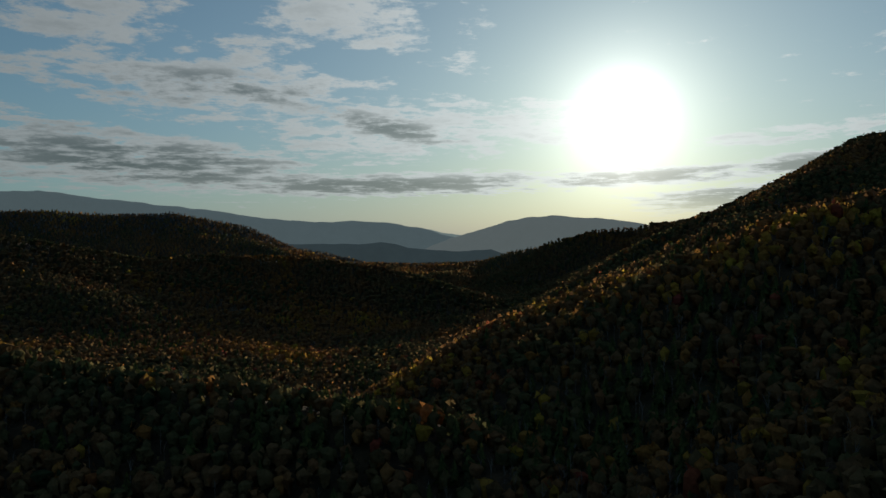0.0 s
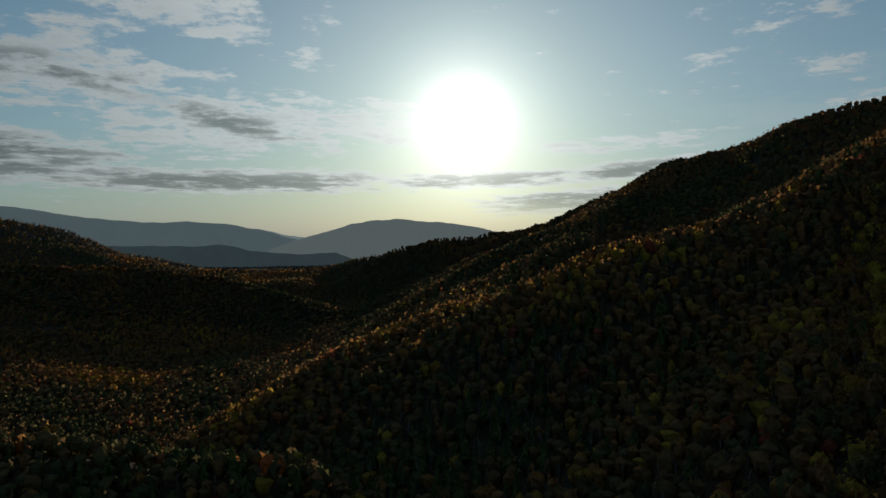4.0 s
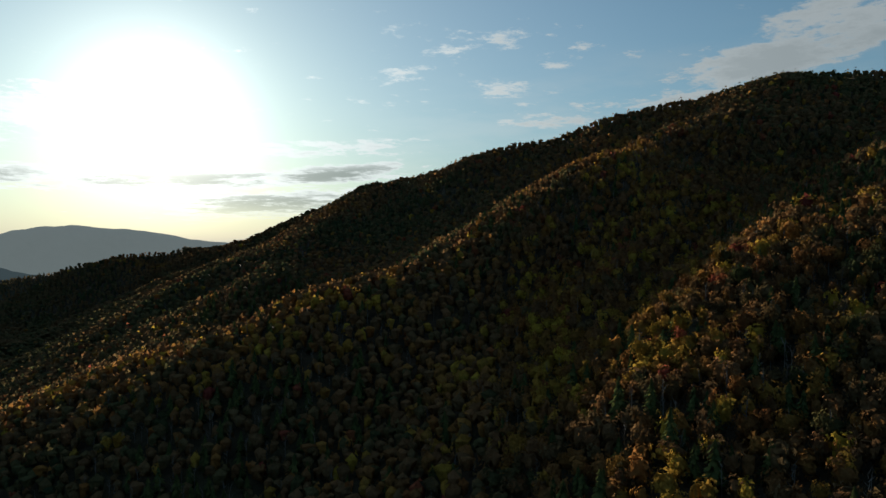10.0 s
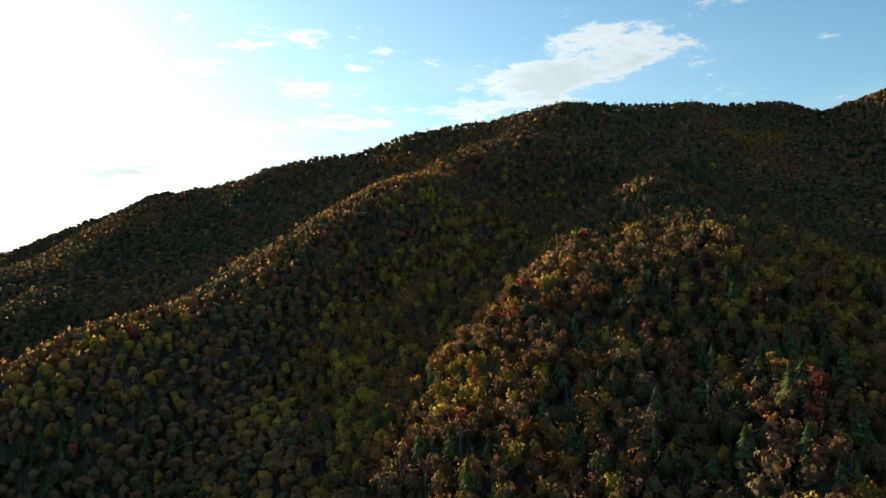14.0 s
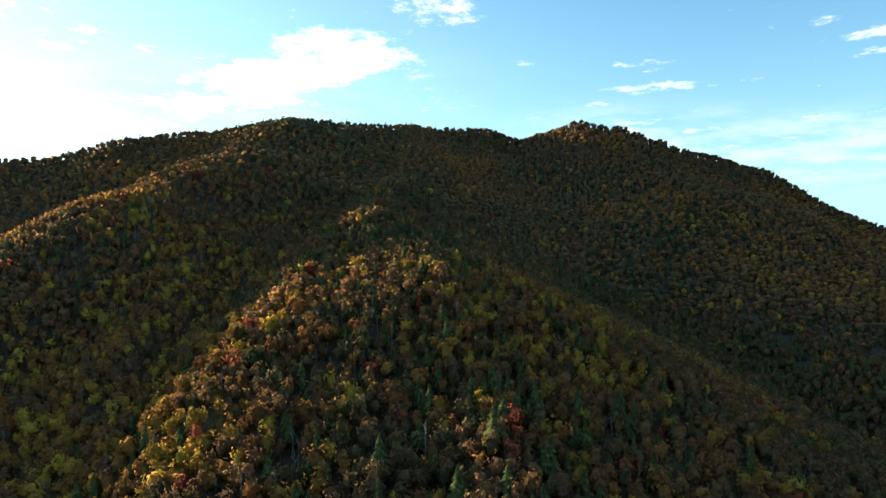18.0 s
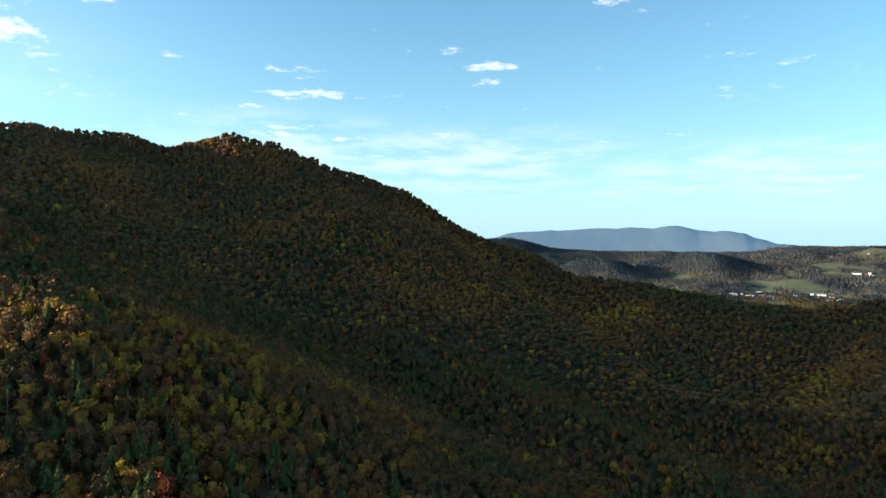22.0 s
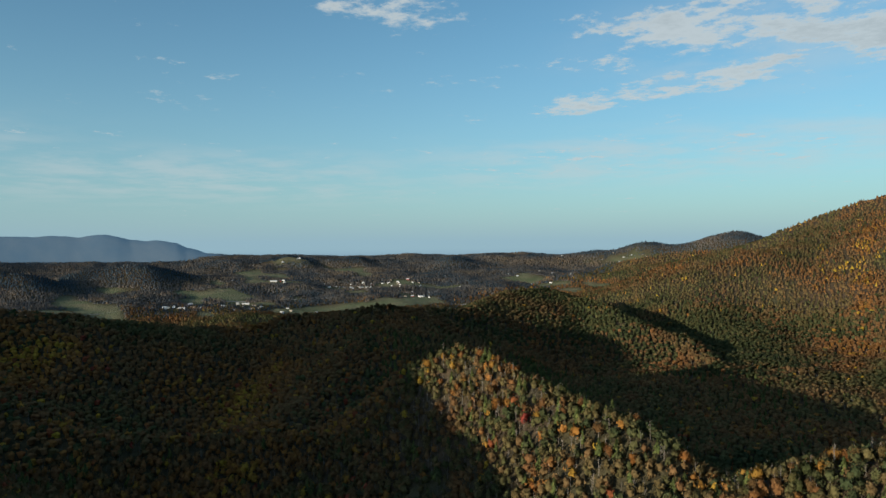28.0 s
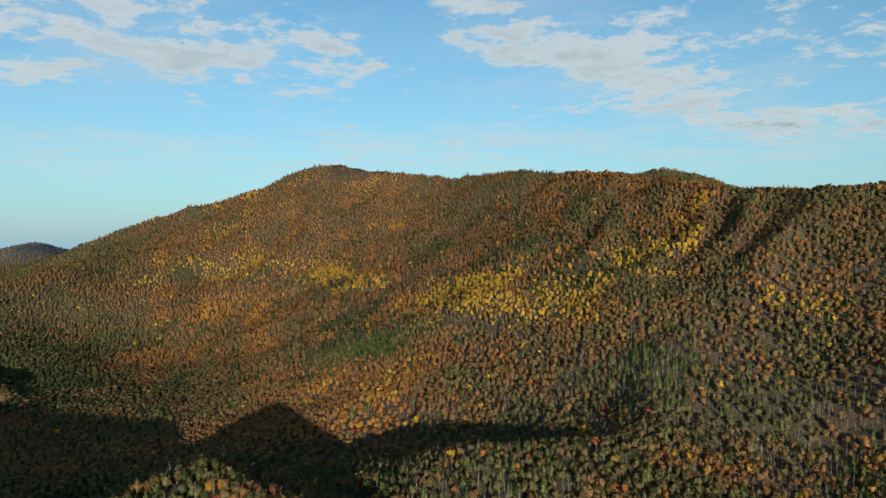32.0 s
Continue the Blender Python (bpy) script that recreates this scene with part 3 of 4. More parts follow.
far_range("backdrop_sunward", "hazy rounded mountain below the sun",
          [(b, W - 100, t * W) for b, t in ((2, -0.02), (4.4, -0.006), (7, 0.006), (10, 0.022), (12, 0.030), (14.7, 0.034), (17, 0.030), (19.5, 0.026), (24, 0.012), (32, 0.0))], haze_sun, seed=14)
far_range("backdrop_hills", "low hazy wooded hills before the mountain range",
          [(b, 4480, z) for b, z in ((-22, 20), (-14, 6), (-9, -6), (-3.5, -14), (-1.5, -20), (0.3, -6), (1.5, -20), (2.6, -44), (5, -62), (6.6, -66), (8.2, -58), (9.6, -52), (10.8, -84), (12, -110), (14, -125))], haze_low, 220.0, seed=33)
far_range("backdrop_mesa", "long flat-topped mountain beyond the valley, painted haze blue",
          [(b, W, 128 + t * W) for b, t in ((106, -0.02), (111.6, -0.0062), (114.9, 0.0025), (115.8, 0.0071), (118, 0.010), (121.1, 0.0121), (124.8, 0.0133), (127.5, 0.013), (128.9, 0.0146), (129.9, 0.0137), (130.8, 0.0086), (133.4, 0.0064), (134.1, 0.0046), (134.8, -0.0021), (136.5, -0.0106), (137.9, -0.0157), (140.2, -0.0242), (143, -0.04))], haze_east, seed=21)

# ---- woods ----
rng = np.random.default_rng(7)


def dome_tree(rng, rings, sides, tufts, leaf, low=2.35, depth=0.44):
    """A broadleaf crown, one metre high and wide: a lumpy dome of several limbs' foliage, with tufts of leaves standing off it. Returns points, faces and soft normals."""
    lobes = rng.normal(0, 1, (rng.integers(7, 11), 3)) * (1, 1, 0.9) + (0, 0, 0.3)
    lobes /= np.linalg.norm(lobes, axis=1)[:, None]
    swell = rng.uniform(0.85, 1.12, len(lobes))
    squash = rng.uniform(0.82, 1.15, 2)

    def at(w, out=0.0):
        near = np.exp((lobes @ w - 1) / 0.09) * swell
        k = near.argmax()
        r = 0.60 + 0.40 * near[k] + out
        n = w + 0.9 * lobes[k] * near[k] + (0, 0, 0.12)
        return np.array((0.5 * squash[0] * r * w[0], 0.5 * squash[1] * r * w[1], 0.98 - depth + depth * r * w[2])), n / np.linalg.norm(n)
    ways = [np.array((0.0, 0.0, 1.0))]
    for k in range(rings):
        th = low * (k + 1) / rings * (0.92 if k < rings - 1 else 1)
        for q in range(sides):
            a = (q + 0.5 * (k % 2) + rng.uniform(-0.22, 0.22)) * 2 * math.pi / sides
            tk = th + rng.uniform(-0.1, 0.1)
            ways.append(np.array((math.sin(tk) * math.cos(a), math.sin(tk) * math.sin(a), math.cos(tk))))
    made = [at(w, rng.uniform(-0.05, 0.05) - (0.14 if tufts > 20 else 0.06 if tufts else 0)) for w in ways]
    v, n, f = [p for p, _ in made], [q for _, q in made], []
    if depth < 0.4:
        for p in v[-sides:]:
            p[0], p[1], p[2] = 0.7 * p[0], 0.7 * p[1], 0.28
    for q in range(sides):
        f.append((0, 1 + q, 1 + (q + 1) % sides))
    for k in range(rings - 1):
        for q in range(sides):
            a, b = 1 + k * sides + q, 1 + k * sides + (q + 1) % sides
            f += [(a, a + sides, b), (b, a + sides, b + sides)] if k % 2 else [(a, a + sides, b + sides), (a, b + sides, b)]
    for _ in range(tufts):
        w = lobes[rng.integers(len(lobes))] + rng.normal(0, 0.36, 3)
        w /= np.linalg.norm(w)
        p, m = at(w, rng.uniform(-0.12, 0.14))
        t = np.cross(m, rng.normal(0, 1, 3))
        t /= np.linalg.norm(t)
        u = np.cross(m, t)
        s = leaf * rng.uniform(0.6, 1.3)
        i = len(v)
        v += [p - t * s, p + u * s * rng.uniform(0.7, 1.4) + m * s * rng.uniform(-0.2, 0.9), p + t * s * rng.uniform(0.5, 1.1)]
        m = m + rng.normal(0, 0.4, 3)
        n += [m / np.linalg.norm(m)] * 3
        f.append((i, i + 1, i + 2))
    return np.array(v, float), np.array(f), np.array(n)


def leaning(pv, up=0.3):
    """Soft normals of a stem or conifer: away from its middle."""
    out = (pv - (0, 0, up)) * (1.6, 1.6, 1.0)
    return out / np.maximum(np.linalg.norm(out, axis=1), 1e-6)[:, None]


def cone_tree(rng, tiers, sides):
    """A pine or hemlock one metre high: drooping whorls round a stem."""
    v, f = [], []
    for k in range(tiers):
        z = 0.16 + 0.8 * k / tiers
        r = 0.26 * (1 - k / tiers) ** 0.8 + 0.02
        for s in range(sides):
            a = (s + rng.uniform(-0.3, 0.3)) * 2 * math.pi / sides + k
            q, half = r * rng.uniform(0.65, 1.3), 0.95 * math.pi / sides
            i = len(v)
            v += [(0, 0, z + 0.9 / tiers), (q * math.cos(a - half) * 0.8, q * math.sin(a - half) * 0.8, z - 0.02), (q * math.cos(a + half) * 0.8, q * math.sin(a + half) * 0.8, z - 0.02),
                  (q * 1.1 * math.cos(a), q * 1.1 * math.sin(a), z - 0.05)]
            f += [(i, i + 1, i + 3), (i, i + 3, i + 2)]
    v = np.array(v, float)
    return v, np.array(f), leaning(v)


def bare_tree(rng, limbs):
    """A leafless tree one metre high: a pale stem with thin rising limbs."""
    v, f = [], []

    def stick(p, e, w):
        p, e = np.array(p, float), np.array(e, float)
        t = np.cross(e - p, (0.3, 0.9, 0.2))
        t *= w / np.linalg.norm(t)
        u = np.cross(e - p, t)
        u *= w / np.linalg.norm(u)
        i = len(v)
        v.extend([p + t, p - t * 0.5 + u, p - t * 0.5 - u, e])
        f.extend([(i, i + 1, i + 3), (i + 1, i + 2, i + 3), (i + 2, i, i + 3)])
    stick((0, 0, 0), (rng.normal(0, 0.03), rng.normal(0, 0.03), 1), 0.016)
    for k in range(limbs):
        z = rng.uniform(0.35, 0.85)
        a = rng.uniform(0, 6.28)
        r = rng.uniform(0.12, 0.3) * (1.2 - z)
        stick((0, 0, z), (r * math.cos(a), r * math.sin(a), z + rng.uniform(0.1, 0.3)), 0.009)
    v = np.array(v, float)
    return v, np.array(f), leaning(v)


def plant(protos, x, y, z, high, wide, tint, lie, share):
    """All trees as one vertex and face array. lie: the slope's normal at each tree, share: how far the canopy's normals follow it."""
    vs, fs, ts, ns, base = [], [], [], [], 0
    pick = rng.integers(0, len(protos), len(x))
    turn = rng.uniform(0, 2 * math.pi, len(x))
    for k, (pv, pf, pn) in enumerate(protos):
        s = np.nonzero(pick == k)[0]
        if not len(s):
            continue
        c, sn = np.cos(turn[s])[:, None], np.sin(turn[s])[:, None]
        px, py, pz = pv[:, 0][None], pv[:, 1][None], pv[:, 2][None]
        w = wide[s][:, None]
        v = np.stack([x[s][:, None] + w * (c * px - sn * py), y[s][:, None] + w * (sn * px + c * py), z[s][:, None] + high[s][:, None] * pz], -1)
        f = pf[None] + (np.arange(len(s)) * len(pv))[:, None, None] + base
        vs.append(v.reshape(-1, 3))
        fs.append(f.reshape(-1, 3))
        ts.append(np.repeat(tint[s], len(pv)))
        out = pn[None] + rng.normal(0, 0.12, (len(s), 1, 3))
        turned_out = np.stack([c * out[..., 0] - sn * out[..., 1], sn * out[..., 0] + c * out[..., 1], out[..., 2]], -1)
        ns.append((turned_out + share * lie[s][:, None]).reshape(-1, 3))
        base += len(s) * len(pv)
    return np.concatenate(vs), np.concatenate(fs), np.concatenate(ts), np.concatenate(ns)


# how much of the woods shows from the air over the origin
seen = np.zeros((RINGS, AZ), bool)
for eye in (0, 50, 100, 135, 170):
    slope_up = (grid_z + 16 - eye) / np.maximum(grid_d, 1)
    shade = np.maximum.accumulate(np.concatenate([np.full((1, AZ), -9.0), ((grid_z + 6 - eye) / np.maximum(grid_d, 1))[:-1]]), 0)
    seen |= slope_up >= shade


def sites(r0, r1, gap, seed):
    """Tree places on a shaken grid in a ring of the plan; thinned where hills hide them."""
    r = np.random.default_rng(seed)
    n = int(2 * r1 / gap)
    gx, gy = np.meshgrid(np.arange(n) * gap - r1, np.arange(n) * gap - r1)
    x = gx.ravel() + r.uniform(-0.45, 0.45, n * n) * gap
    y = gy.ravel() + r.uniform(-0.45, 0.45, n * n) * gap
    d = np.hypot(x, y)
    keep = (d >= r0) & (d < r1)
    x, y, d = x[keep], y[keep], d[keep]
    b = np.degrees(np.arctan2(x, y)) % 360
    j = np.clip(np.searchsorted(radii, d), 0, RINGS - 1)
    vis = seen[j, (b * AZ / 360).astype(int) % AZ]
    aside = (d > 2750) & (b < 100) | (b > 246) & (b < 324) | (d > 2700) & ((b < 108) | (b > 200)) & (b > 15) & (b < 330)
    under = (d < 385) & (b > 118) & (b < 325) | (d < 210) & ((b < 40) | (b > 325))
    chance = np.where(vis, 1.0, 0.03) * np.where(aside, 0.2, 1.0) * np.where(under, 0.0, 1.0)
    if r0 == 0:
        chance = np.where(under | (d < 150), 0.9, 0.0)
    keep = (r.uniform(0, 1, len(x)) < chance) & (meadow_at(x, y) < 0.3 + 0.5 * (r.uniform(0, 1, len(x)) < 0.05))
    return x[keep], y[keep]


def tints(x, y, z):
    """Autumn colour of each tree: drifts of like trees, yellow poplars along the benches, single red maples."""
    d = np.hypot(x, y)
    b = np.degrees(np.arctan2(x, y)) % 360
    t = 0.42 + 0.13 * lattice(x / 330, y / 330, 40) + 0.17 * lattice(x / 120, y / 120, 41) + 0.15 * lattice(x / 45, y / 45, 42) + rng.normal(0, 1, len(x)) * np.interp(d, (400, 1200), (0.14, 0.055))
    t -= (0.01 + 0.06 * np.clip((900 - d) / 100, 0, 1)) * np.clip((b - 150) / 6, 0, 1) * (1 + 0.8 * lattice(x / 90, y / 90, 47))
    t += 0.17 * lattice(b / 1.1, d / 700, 46) * np.clip((b - 183) / 4, 0, 1) * np.clip((d - 1200) / 300, 0, 1)
    bench = np.exp(-((z - (98 + (b - 217) * 5 + 12 * lattice(b / 2, b * 0, 5))) / 20) ** 2) * ((b > 211) & (b < 230) & (d > 900) & (d < 2300)) * (0.75 + lattice(x / 70, y / 70, 43))
    bench += np.exp(-((z - (70 + 20 * lattice(b / 4, b * 0, 6))) / 28) ** 2) * ((b > 200) & (b < 240) & (d > 900) & (d < 2300)) * (lattice(x / 90, y / 90, 48) - 0.1)
    foot = np.exp(-((z - (92 + 30 * lattice(b / 3, b * 0, 7))) / 22) ** 2) * ((b > 184) & (b < 202) & (d > 1700)) * (0.7 + lattice(x / 100, y / 100, 44))
    t = np.where(rng.uniform(0, 1, len(x)) < 0.95 * np.clip(1.5 * bench, 0, 1) + 0.85 * np.clip(1.3 * foot, 0, 1), rng.uniform(0.74, 0.9, len(x)), t)
    t = np.where(rng.uniform(0, 1, len(x)) < np.interp(d, (500, 1100), (0.035, 0.012)), rng.uniform(0.7, 0.92, len(x)), t)
    spur = np.clip((b - 148) / 5, 0, 1) * np.clip((900 - d) / 60, 0, 1)
    t += 0.07 * np.clip((d - 1500) / 300, 0, 1) * np.clip((b - 183) / 5, 0, 1)
    t -= spur * (0.08 + 0.16 * lattice(x / 38, y / 38, 49))
    t += 0.10 * lattice(x / 17, y / 17, 57) * np.clip((700 - d) / 200, 0, 1) + 0.07 * ((b > 50) & (b < 98) & (d < 700))
    t += 0.10 * ((b > 98) & (b < 152) & (d < 1100)) + 0.06 * ((b > 208) & (d < 1400))
    above = z - valley_floor(x, y)
    t = np.where(d > 2700, np.where((b > 105) & (b < 182), t + 0.12 - 0.50 * np.clip((above - 14) / 24, 0, 1) * np.clip((178 - b) / 20, 0.3, 1), t), t)
    t = np.where((rng.uniform(0, 1, len(x)) < np.where(b < 150, 0.055, 0.022)) & (d < 1100), rng.uniform(0.93, 1.0, len(x)), np.minimum(t, 0.92))
    return np.clip(t, 0, 1)


# inner and outer radius, spacing, rings and sides of a crown, tufts and their size, whorls and sides of conifers, limbs
RINGS_OF_WOOD = [(150, 470, 6.2, (3, 6), 84, 0.075, 8, 7, 7), (470, 780, 6.6, (3, 5), 28, 0.11, 5, 6, 5), (780, 1250, 7.1, (2, 5), 2, 0.17, 4, 5, 2), (1250, 1900, 8.0, (2, 4), 1, 0.2, 3, 4, 1),
                 (1900, 2750, 10.4, (1, 6), 1, 0.2, 2, 4, 0), (2750, 4870, 12.5, (1, 6), 0, 0.2, 2, 3, 0), (0, 385, 8.0, (3, 6), 8, 0.12, 3, 5, 1)]
leafy, evergreen, leafless, hazy = [], [], [], []
singles = {"leaf": [], "pine": [], "bare": []}
for n, (r0, r1, gap, facets, clumps, leaf, tiers, sides, limbs) in enumerate(RINGS_OF_WOOD):
    x, y = sites(r0, r1, gap, 100 + n)
    z = height_at(x, y)
    u = rng.uniform(0, 1, len(x))
    turned, afar = np.degrees(np.arctan2(x, y)) % 360, np.hypot(x, y)
    stand = np.clip(lattice(x / 160, y / 160, 51) + 0.5 * lattice(x / 60, y / 60, 52), -1, 1)
    foothill = np.clip((afar - 760) / 80, 0, 1) * np.clip((turned - 152) / 8, 0, 1) * np.clip((212 - turned) / 8, 0, 1) * np.clip((60 - z) / 40, 0, 1) * np.clip((2000 - afar) / 300, 0, 1)
    green = 0.03 + 0.36 * np.clip(stand - 0.1, 0, 1) + 0.55 * foothill * np.clip(stand + 0.15, 0, 1)
    grey = (0.05 + 0.3 * np.clip(lattice(x / 120, y / 120, 53) - 0.1, 0, 1) + 0.3 * np.clip((turned - 196) / 8, 0, 1) * np.clip((250 - turned) / 8, 0, 1) * (0.6 + lattice(x / 100, y / 100, 54))) * (limbs > 0)
    apron = (turned > 52) & (turned < 88) & (afar < 480)
    green = green + 0.10 * apron * np.clip(0.4 + lattice(x / 45, y / 45, 55), 0, 1) + 0.03 * ((turned > 152) & (turned < 182) & (afar > 420) & (afar < 800))
    grey = grey + 0.10 * ((turned > 153) & (turned < 180) & (afar > 480) & (afar < 800)) * (0.7 + lattice(x / 60, y / 60, 56))
    grey = grey + 0.14 * np.clip((turned - 206) / 8, 0, 1) * np.clip((1400 - afar) / 200, 0, 1) * np.clip((afar - 420) / 80, 0, 1) * (limbs > 0)
    is_pine, is_bare = u < green, (u >= green) & (u < green + grey)
    far_green = is_pine & ((n > 2) & (n < 6) | (n == 2) & (turned < 150))
    is_pine = is_pine & ~far_green
    is_leaf = ~is_pine & ~is_bare
    # the trees of the two spurs that stand nearest to the air path are kept as single trees
    away, side = np.hypot(x, y), np.degrees(np.arctan2(x, y)) % 360
    close = ((side > 154) & (side < 197) & (away > 425) & (away < 790) & (z > -15)) | ((side > 58) & (side < 95) & (away > 230) & (away < 400))
    for kind, mask, chance in (("leaf", is_leaf, 0.17), ("pine", is_pine, 0.30), ("bare", is_bare, 0.30)):
        own = np.nonzero(mask & close & (rng.uniform(0, 1, len(x)) < chance))[0]
        singles[kind] += [(x[i], y[i], z[i]) for i in own]
        mask[own] = False
    size = rng.uniform(0.72, 1.28, len(x)) if n < 2 else rng.uniform(0.84, 1.2, len(x))
    high = (12.8 if n < 2 else 12.2) * (0.55 + 0.45 * size) * (1 + rng.uniform(-1, 1, len(x)) * 0.12)
    tone = np.where(far_green, rng.uniform(0.0, 0.2, len(x)), tints(x, y, z))
    broad = (1.5 if n < 2 else 1.56) * gap
    # trees beyond this distance take the leaves with haze in their colour
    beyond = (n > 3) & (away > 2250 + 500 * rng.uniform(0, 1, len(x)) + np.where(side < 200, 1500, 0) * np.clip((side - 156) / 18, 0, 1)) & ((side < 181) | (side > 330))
    step = 12.0
    lie = np.stack([(height_at(x - step, y) - height_at(x + step, y)) / (2 * step), (height_at(x, y - step) - height_at(x, y + step)) / (2 * step), np.ones(len(x))], -1)
    lie /= np.linalg.norm(lie, axis=1)[:, None]
    plain_crowns = [dome_tree(rng, 2, 6, 5, 0.14) for _ in range(10)]
    back_side = (n < 2) & ((turned < 48) | (turned > 325))
    crowns = [dome_tree(rng, *facets, clumps, leaf, 2.1 if facets[0] == 1 else 2.35, (0.44, 0.44, 0.42, 0.30, 0.26, 0.24, 0.42)[n]) for _ in range(14)]
    for mask, made, store, wide in ((is_leaf & ~beyond & ~back_side, crowns, leafy, broad * size),
                                    (is_leaf & back_side, plain_crowns, leafy, broad * size),
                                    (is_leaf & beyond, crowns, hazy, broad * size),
                                    (is_pine, [cone_tree(rng, tiers, sides) for _ in range(5)], evergreen, (2.1 if n < 3 else 1.7) * gap * size),
                                    (is_bare, [bare_tree(rng, max(limbs, 1)) for _ in range(5)], leafless, 13.0 * size)):
        if mask.any():
            lift = 1.5 * size[mask] if store is evergreen else 0.5 * size[mask]
            store.append(plant(made, x[mask], y[mask], z[mask] - (1.2 if n < 2 else 3.0), high[mask] + lift + (0.0 if n < 2 else 1.6), wide[mask], tone[mask], lie[mask], (0.15, 0.15, 0.6, 1.1, 1.5, 1.6, 0.8)[n]))


def woods(name, label, chunks, mat):
    off, vs, fs, ts, ns = 0, [], [], [], []
    for v, f, t, n in chunks:
        vs.append(v), fs.append(f + off), ts.append(t), ns.append(n)
        off += len(v)
    ob = new(name, mesh_of(name, np.concatenate(vs), np.concatenate(fs), [mat], False, [("tint", np.concatenate(ts)), ("crown", np.concatenate(ns))]))
    return tagged(ob, label, "forest", kind="stuff")


woods("broadleaf_woods", "dense autumn broadleaf forest in rust, brown, olive and yellow", leafy, leaves)
woods("distant_woods", "brown and green woods, tinted with haze, on far hills and along valley fields", hazy, hazed_leaves)
woods("evergreen_woods", "dark green pines and hemlocks among the broadleaf forest", evergreen, needles)
woods("leafless_woods", "pale grey leafless trees standing among the forest", leafless, bark)


# ---- single trees on the two nearest spurs ----
def part(name, me, parent, label=""):
    ob = new(name, me)
    ob.parent = parent
    if label:
        tagged(ob, label)
    return ob


def limb(v, f, p, e, r0, r1, sides=5):
    """A tapered round limb from p to e."""
    p, e = np.array(p, float), np.array(e, float)
    t = np.cross(e - p, (0.31, 0.87, 0.23))
    t /= np.linalg.norm(t)
    u = np.cross(e - p, t)
    u /= np.linalg.norm(u)
    i = len(v)
    for q, r in ((p, r0), (e, r1)):
        v.extend([q + r * (t * math.cos(k * 2 * math.pi / sides) + u * math.sin(k * 2 * math.pi / sides)) for k in range(sides)])
    for k in range(sides):
        a, b = i + k, i + (k + 1) % sides
        f.extend([(a, b, b + sides), (a, b + sides, a + sides)])


def stem_mesh(rng, high, forks, reach):
    v, f = [], []
    bend = rng.normal(0, 0.25, 2)
    limb(v, f, (0, 0, -1.5), (bend[0], bend[1], high * 0.5), 0.26, 0.19)
    limb(v, f, (bend[0], bend[1], high * 0.5), (bend[0] * 1.6, bend[1] * 1.6, high * 0.93), 0.19, 0.05)
    for k in range(forks):
        z = high * rng.uniform(0.34, 0.78)
        a = k * 2.4 + rng.uniform(-0.4, 0.4)
        r = reach * rng.uniform(0.6, 1.0)
        limb(v, f, (bend[0], bend[1], z), (bend[0] + r * math.cos(a), bend[1] + r * math.sin(a), z + high * rng.uniform(0.10, 0.2)), 0.09, 0.025, 4)
    return mesh_of("trunk", np.array(v), np.array(f), [bark])


def crown_mesh(rng, high, wide):
    pv, pf, pn = dome_tree(rng, 5, 9, 300, 0.052)
    return mesh_of("crown", pv * (wide, wide, high), pf, [single_leaves], False, [("crown", pn)])


def pine_mesh(rng, high, wide):
    pv, pf, pn = cone_tree(rng, 12, 8)
    return mesh_of("crown", pv * (wide, wide, high), pf, [needles], False, [("crown", pn + rng.normal(0, 0.2, pv.shape))])


def twig_mesh(rng, high):
    v, f = [], []
    for k in range(16):
        z = high * rng.uniform(0.45, 0.95)
        a, r = rng.uniform(0, 6.28), rng.uniform(0.6, 1.8)
        limb(v, f, (0, 0, z), (r * math.cos(a), r * math.sin(a), z + rng.uniform(0.8, 2.2)), 0.04, 0.012, 3)
    return mesh_of("twigs", np.array(v), np.array(f), [bark])


def grown(name, label, category, group, kinds, places):
    for n, (x, y, z) in enumerate(places[:300]):
        meshes = kinds[n % len(kinds)]
        top = new(name)
        top.empty_display_size = 1.0
        size = 0.82 + 0.4 * ((n * 0.618) % 1)
        top.matrix_basis = pose(float(x), float(y), float(z), 0, 0, n * 137.5) @ Matrix.Diagonal((size, size, size, 1))
        tagged(top, label[n % len(label)], category, group)
        for part_name, me in meshes:
            part(part_name, me, top)


grow = np.random.default_rng(19)
grown("broadleaf_tree", ["autumn broadleaf tree with ragged crown on the sunlit spur"], "tree", "broadleaf trees on the spurs",
      [[("trunk", stem_mesh(grow, 14, 5, 2.6)), ("crown", crown_mesh(grow, 14.5, 8.0 + 1.0 * (k % 3)))] for k in range(8)], singles["leaf"])
grown("pine_tree", ["dark green pine with drooping whorls among autumn trees"], "tree", "pines on the spurs",
      [[("trunk", stem_mesh(grow, 16, 0, 1)), ("crown", pine_mesh(grow, 17.5, 14.0 + k % 2))] for k in range(5)], singles["pine"])
grown("bare_tree", ["pale leafless tree with thin rising limbs on the spur"], "tree", "leafless trees on the spurs",
      [[("trunk", stem_mesh(grow, 15, 6, 2.2)), ("twigs", twig_mesh(grow, 14))] for k in range(5)], singles["bare"])

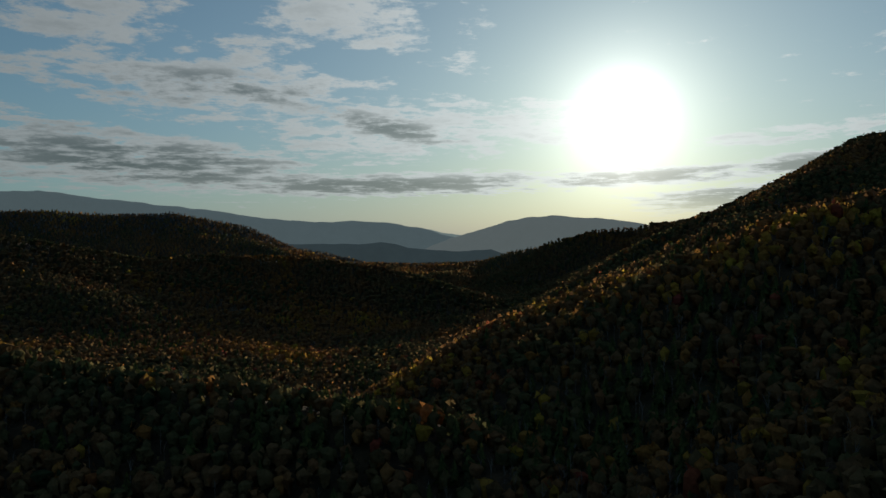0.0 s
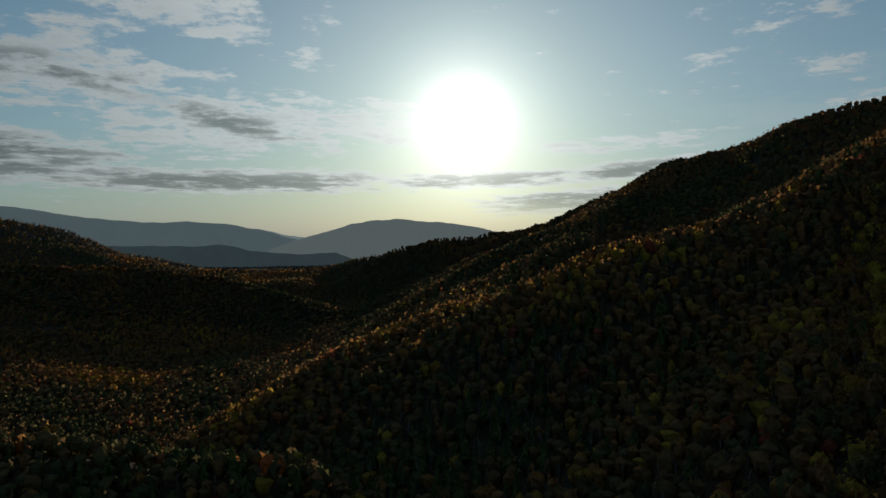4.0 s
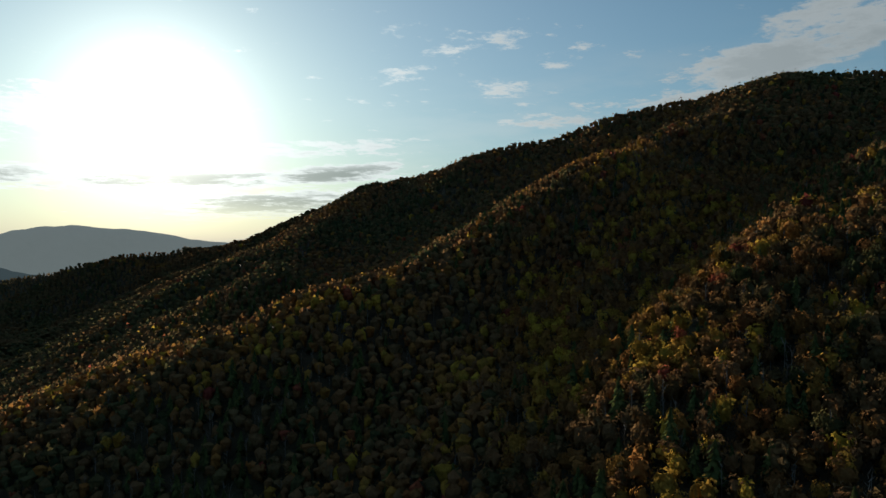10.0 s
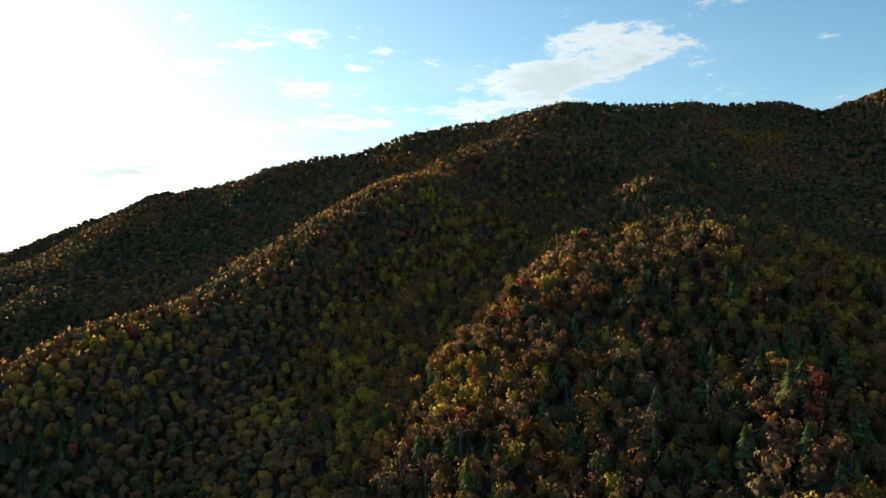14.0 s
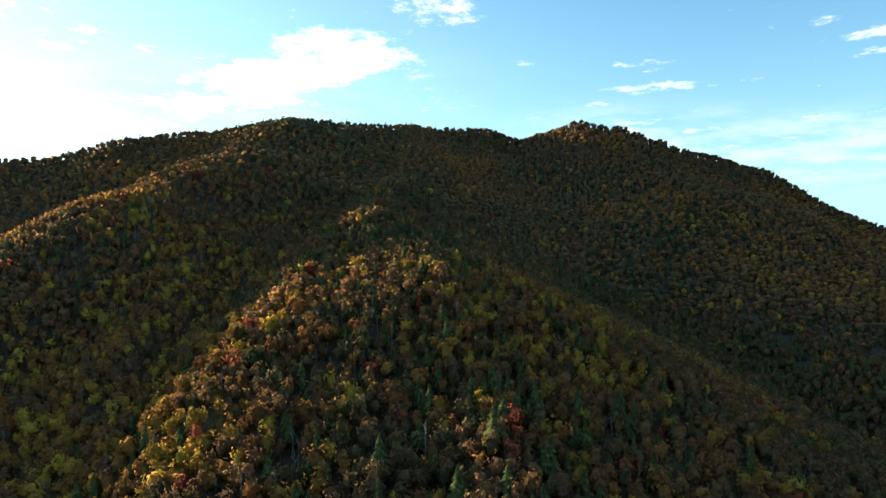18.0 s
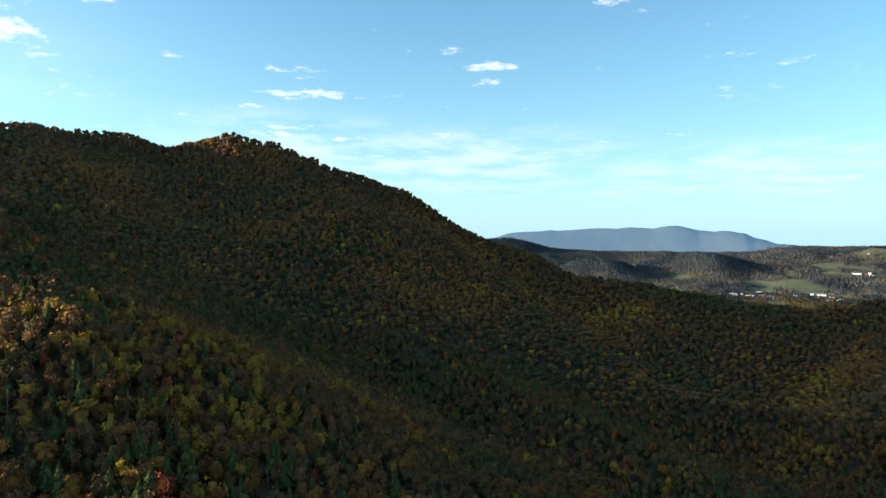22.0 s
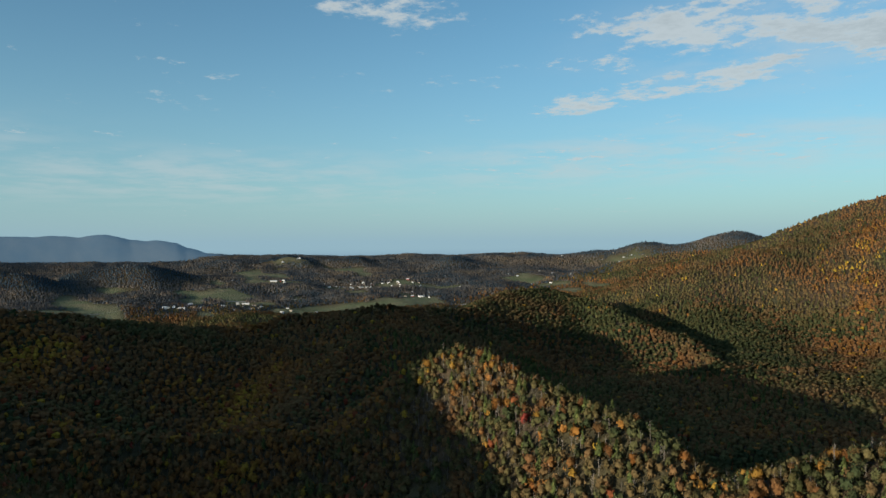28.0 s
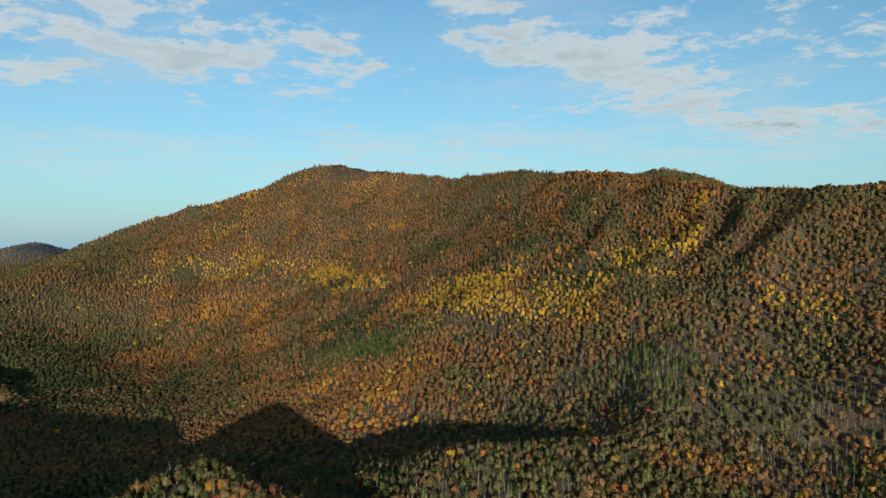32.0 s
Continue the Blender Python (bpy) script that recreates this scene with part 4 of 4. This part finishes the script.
# ---- the valley: road and houses ----
road_tone = plain("pale_road", (0.30, 0.29, 0.27), 0.9)
track_b = np.linspace(128, 166, 120)
track_d = 2760 + 60 * np.sin(track_b / 3.0) + (track_b - 140) * 16
rv, rf = [], []
for off in (-4.0, 4.0):
    rx, ry = polar(track_b, track_d + off)
    rv.append(np.stack([rx, ry, height_at(rx, ry) + 0.8], -1))
ix = np.arange(240).reshape(2, 120)
road = new("road", mesh_of("road", np.concatenate(rv), np.stack([ix[0, :-1], ix[1, :-1], ix[1, 1:], ix[0, 1:]], -1), [road_tone]))
tagged(road, "pale winding country road through the valley fields", "road", kind="structure")

PAINTS = {"white": plain("white_siding", (0.56, 0.56, 0.54), 0.6), "tan": plain("tan_siding", (0.50, 0.43, 0.33), 0.7), "grey": plain("grey_siding", (0.42, 0.44, 0.45), 0.7), "red": plain("red_barn_boards", (0.30, 0.07, 0.05), 0.8)}
ROOFS = {"pale": plain("pale_metal_roof", (0.45, 0.47, 0.49), 0.45), "dark": plain("dark_shingles", (0.10, 0.09, 0.085), 0.9), "brown": plain("brown_shingles", (0.20, 0.14, 0.10), 0.9)}
door_paint, pane_glass, brickwork = plain("door_paint", (0.16, 0.10, 0.07), 0.5), plain("dark_pane", (0.03, 0.035, 0.04), 0.1), plain("chimney_brick", (0.28, 0.13, 0.09), 0.9)


def block(bm, x0, y0, z0, x1, y1, z1):
    vs = [bm.verts.new(p) for p in ((x0, y0, z0), (x1, y0, z0), (x1, y1, z0), (x0, y1, z0), (x0, y0, z1), (x1, y0, z1), (x1, y1, z1), (x0, y1, z1))]
    for q in ((3, 2, 1, 0), (4, 5, 6, 7), (0, 1, 5, 4), (1, 2, 6, 5), (2, 3, 7, 6), (3, 0, 4, 7)):
        bm.faces.new([vs[i] for i in q])


def solid(name, boxes, mat):
    bm = bmesh.new()
    for box in boxes:
        block(bm, *box)
    me = bpy.data.meshes.new(name)
    bm.to_mesh(me)
    bm.free()
    me.materials.append(mat)
    return me


def gabled(name, w, d, h, rise, mat):
    """Walls with their two gables."""
    bm = bmesh.new()
    a = [bm.verts.new(p) for p in ((-w, -d, -2), (w, -d, -2), (w, d, -2), (-w, d, -2), (-w, -d, h), (w, -d, h), (w, d, h), (-w, d, h), (-w, 0, h + rise), (w, 0, h + rise))]
    for q in ((0, 1, 5, 4), (2, 3, 7, 6), (1, 2, 6, 9, 5), (3, 0, 4, 8, 7), (4, 5, 9, 8), (6, 7, 8, 9)):
        bm.faces.new([a[i] for i in q])
    me = bpy.data.meshes.new(name)
    bm.to_mesh(me)
    bm.free()
    me.materials.append(mat)
    return me


def roof_mesh(w, d, h, rise, mat):
    """Two thick slopes with overhanging eaves."""
    bm = bmesh.new()
    for s in (-1, 1):
        e, lap = 0.7, rise * 0.7 / d
        low, top = h - lap + 0.1, h + rise + 0.1
        pts = [(-w - e, s * (d + e), low), (w + e, s * (d + e), low), (w + e, 0, top), (-w - e, 0, top)]
        a = [bm.verts.new(p) for p in pts]
        b = [bm.verts.new((x, y, z + 0.3)) for x, y, z in pts]
        for q in ((a[3], a[2], a[1], a[0]), (b[0], b[1], b[2], b[3]), (a[0], a[1], b[1], b[0]), (a[1], a[2], b[2], b[1]), (a[3], a[0], b[0], b[3])):
            bm.faces.new(q)
    me = bpy.data.meshes.new("roof")
    bm.to_mesh(me)
    bm.free()
    me.materials.append(mat)
    return me


def build_house(name, label, category, w, d, h, rise, paint, roof, chimney=True, doors=1, panes=3):
    top = new(name)
    tagged(top, label, category, "buildings in the valley")
    part("wall", gabled("wall", w, d, h, rise, PAINTS[paint]), top)
    part("roof", roof_mesh(w, d, h, rise, ROOFS[roof]), top)
    if chimney:
        part("chimney", solid("chimney", [(w * 0.5, d * 0.2, h, w * 0.5 + 1.0, d * 0.2 + 1.0, h + rise + 1.4)], brickwork), top)
    for k in range(doors):
        x = -w * 0.2 + k * w * 0.5
        part("door", solid("door", [(x, -d - 0.06, 0, x + 1.2, -d, 2.1)], door_paint), top)
    for k in range(panes):
        x = -w * 0.8 + k * 1.6 * w / max(panes - 1, 1) - 0.6
        part("window", solid("window", [(x, -d - 0.05, 1.0, x + 1.1, -d, 2.3)], pane_glass), top)
    return top


MODELS = [build_house("house", "white-sided house with a dark shingle roof", "house", 7.5, 5.0, 4.2, 2.8, "white", "dark"),
          build_house("house", "white two-storey farmhouse with a pale metal roof", "house", 6.5, 5.0, 6.2, 2.6, "white", "pale"),
          build_house("house", "tan bungalow with a brown shingle roof", "house", 8.0, 5.5, 3.4, 2.4, "tan", "brown"),
          build_house("house", "grey-sided house with a pale metal roof", "house", 7.0, 5.0, 4.0, 2.6, "grey", "pale"),
          build_house("warehouse", "long white metal warehouse with a low pale roof", "building", 19.0, 9.0, 6.0, 1.6, "white", "pale", False, 2, 4),
          build_house("barn", "red wooden barn with a pale metal roof", "barn", 9.0, 6.0, 5.0, 4.0, "red", "pale", False, 1, 2)]
site = random.Random(5)
spots = []
for b, d, wide, deep, count, halls in SETTLEMENTS:
    for k in range(count):
        x, y = polar(b, d)
        r = radians(b)
        u, v = site.gauss(0, wide), site.gauss(0, deep)
        x, y = x + u * math.cos(r) + v * math.sin(r), y - u * math.sin(r) + v * math.cos(r)
        if all((x - p) ** 2 + (y - q) ** 2 > 26 ** 2 for p, q, *_ in spots):
            spots.append((x, y, site.random() < halls))
used = set()
for n, (x, y, hall) in enumerate(spots):
    k = (4 if n % 5 else 5) if hall else n % 4
    m = pose(float(x), float(y), float(height_at(np.array([x]), np.array([y]))[0]) + 0.6, 0, 0, site.choice((0, 90)) + site.uniform(-25, 25) + 40)
    small = site.uniform(0.55, 0.85)
    if k in used:
        copy_thing(MODELS[k], m).scale = (small, small, small)
    else:
        used.add(k)
        MODELS[k].matrix_basis = m
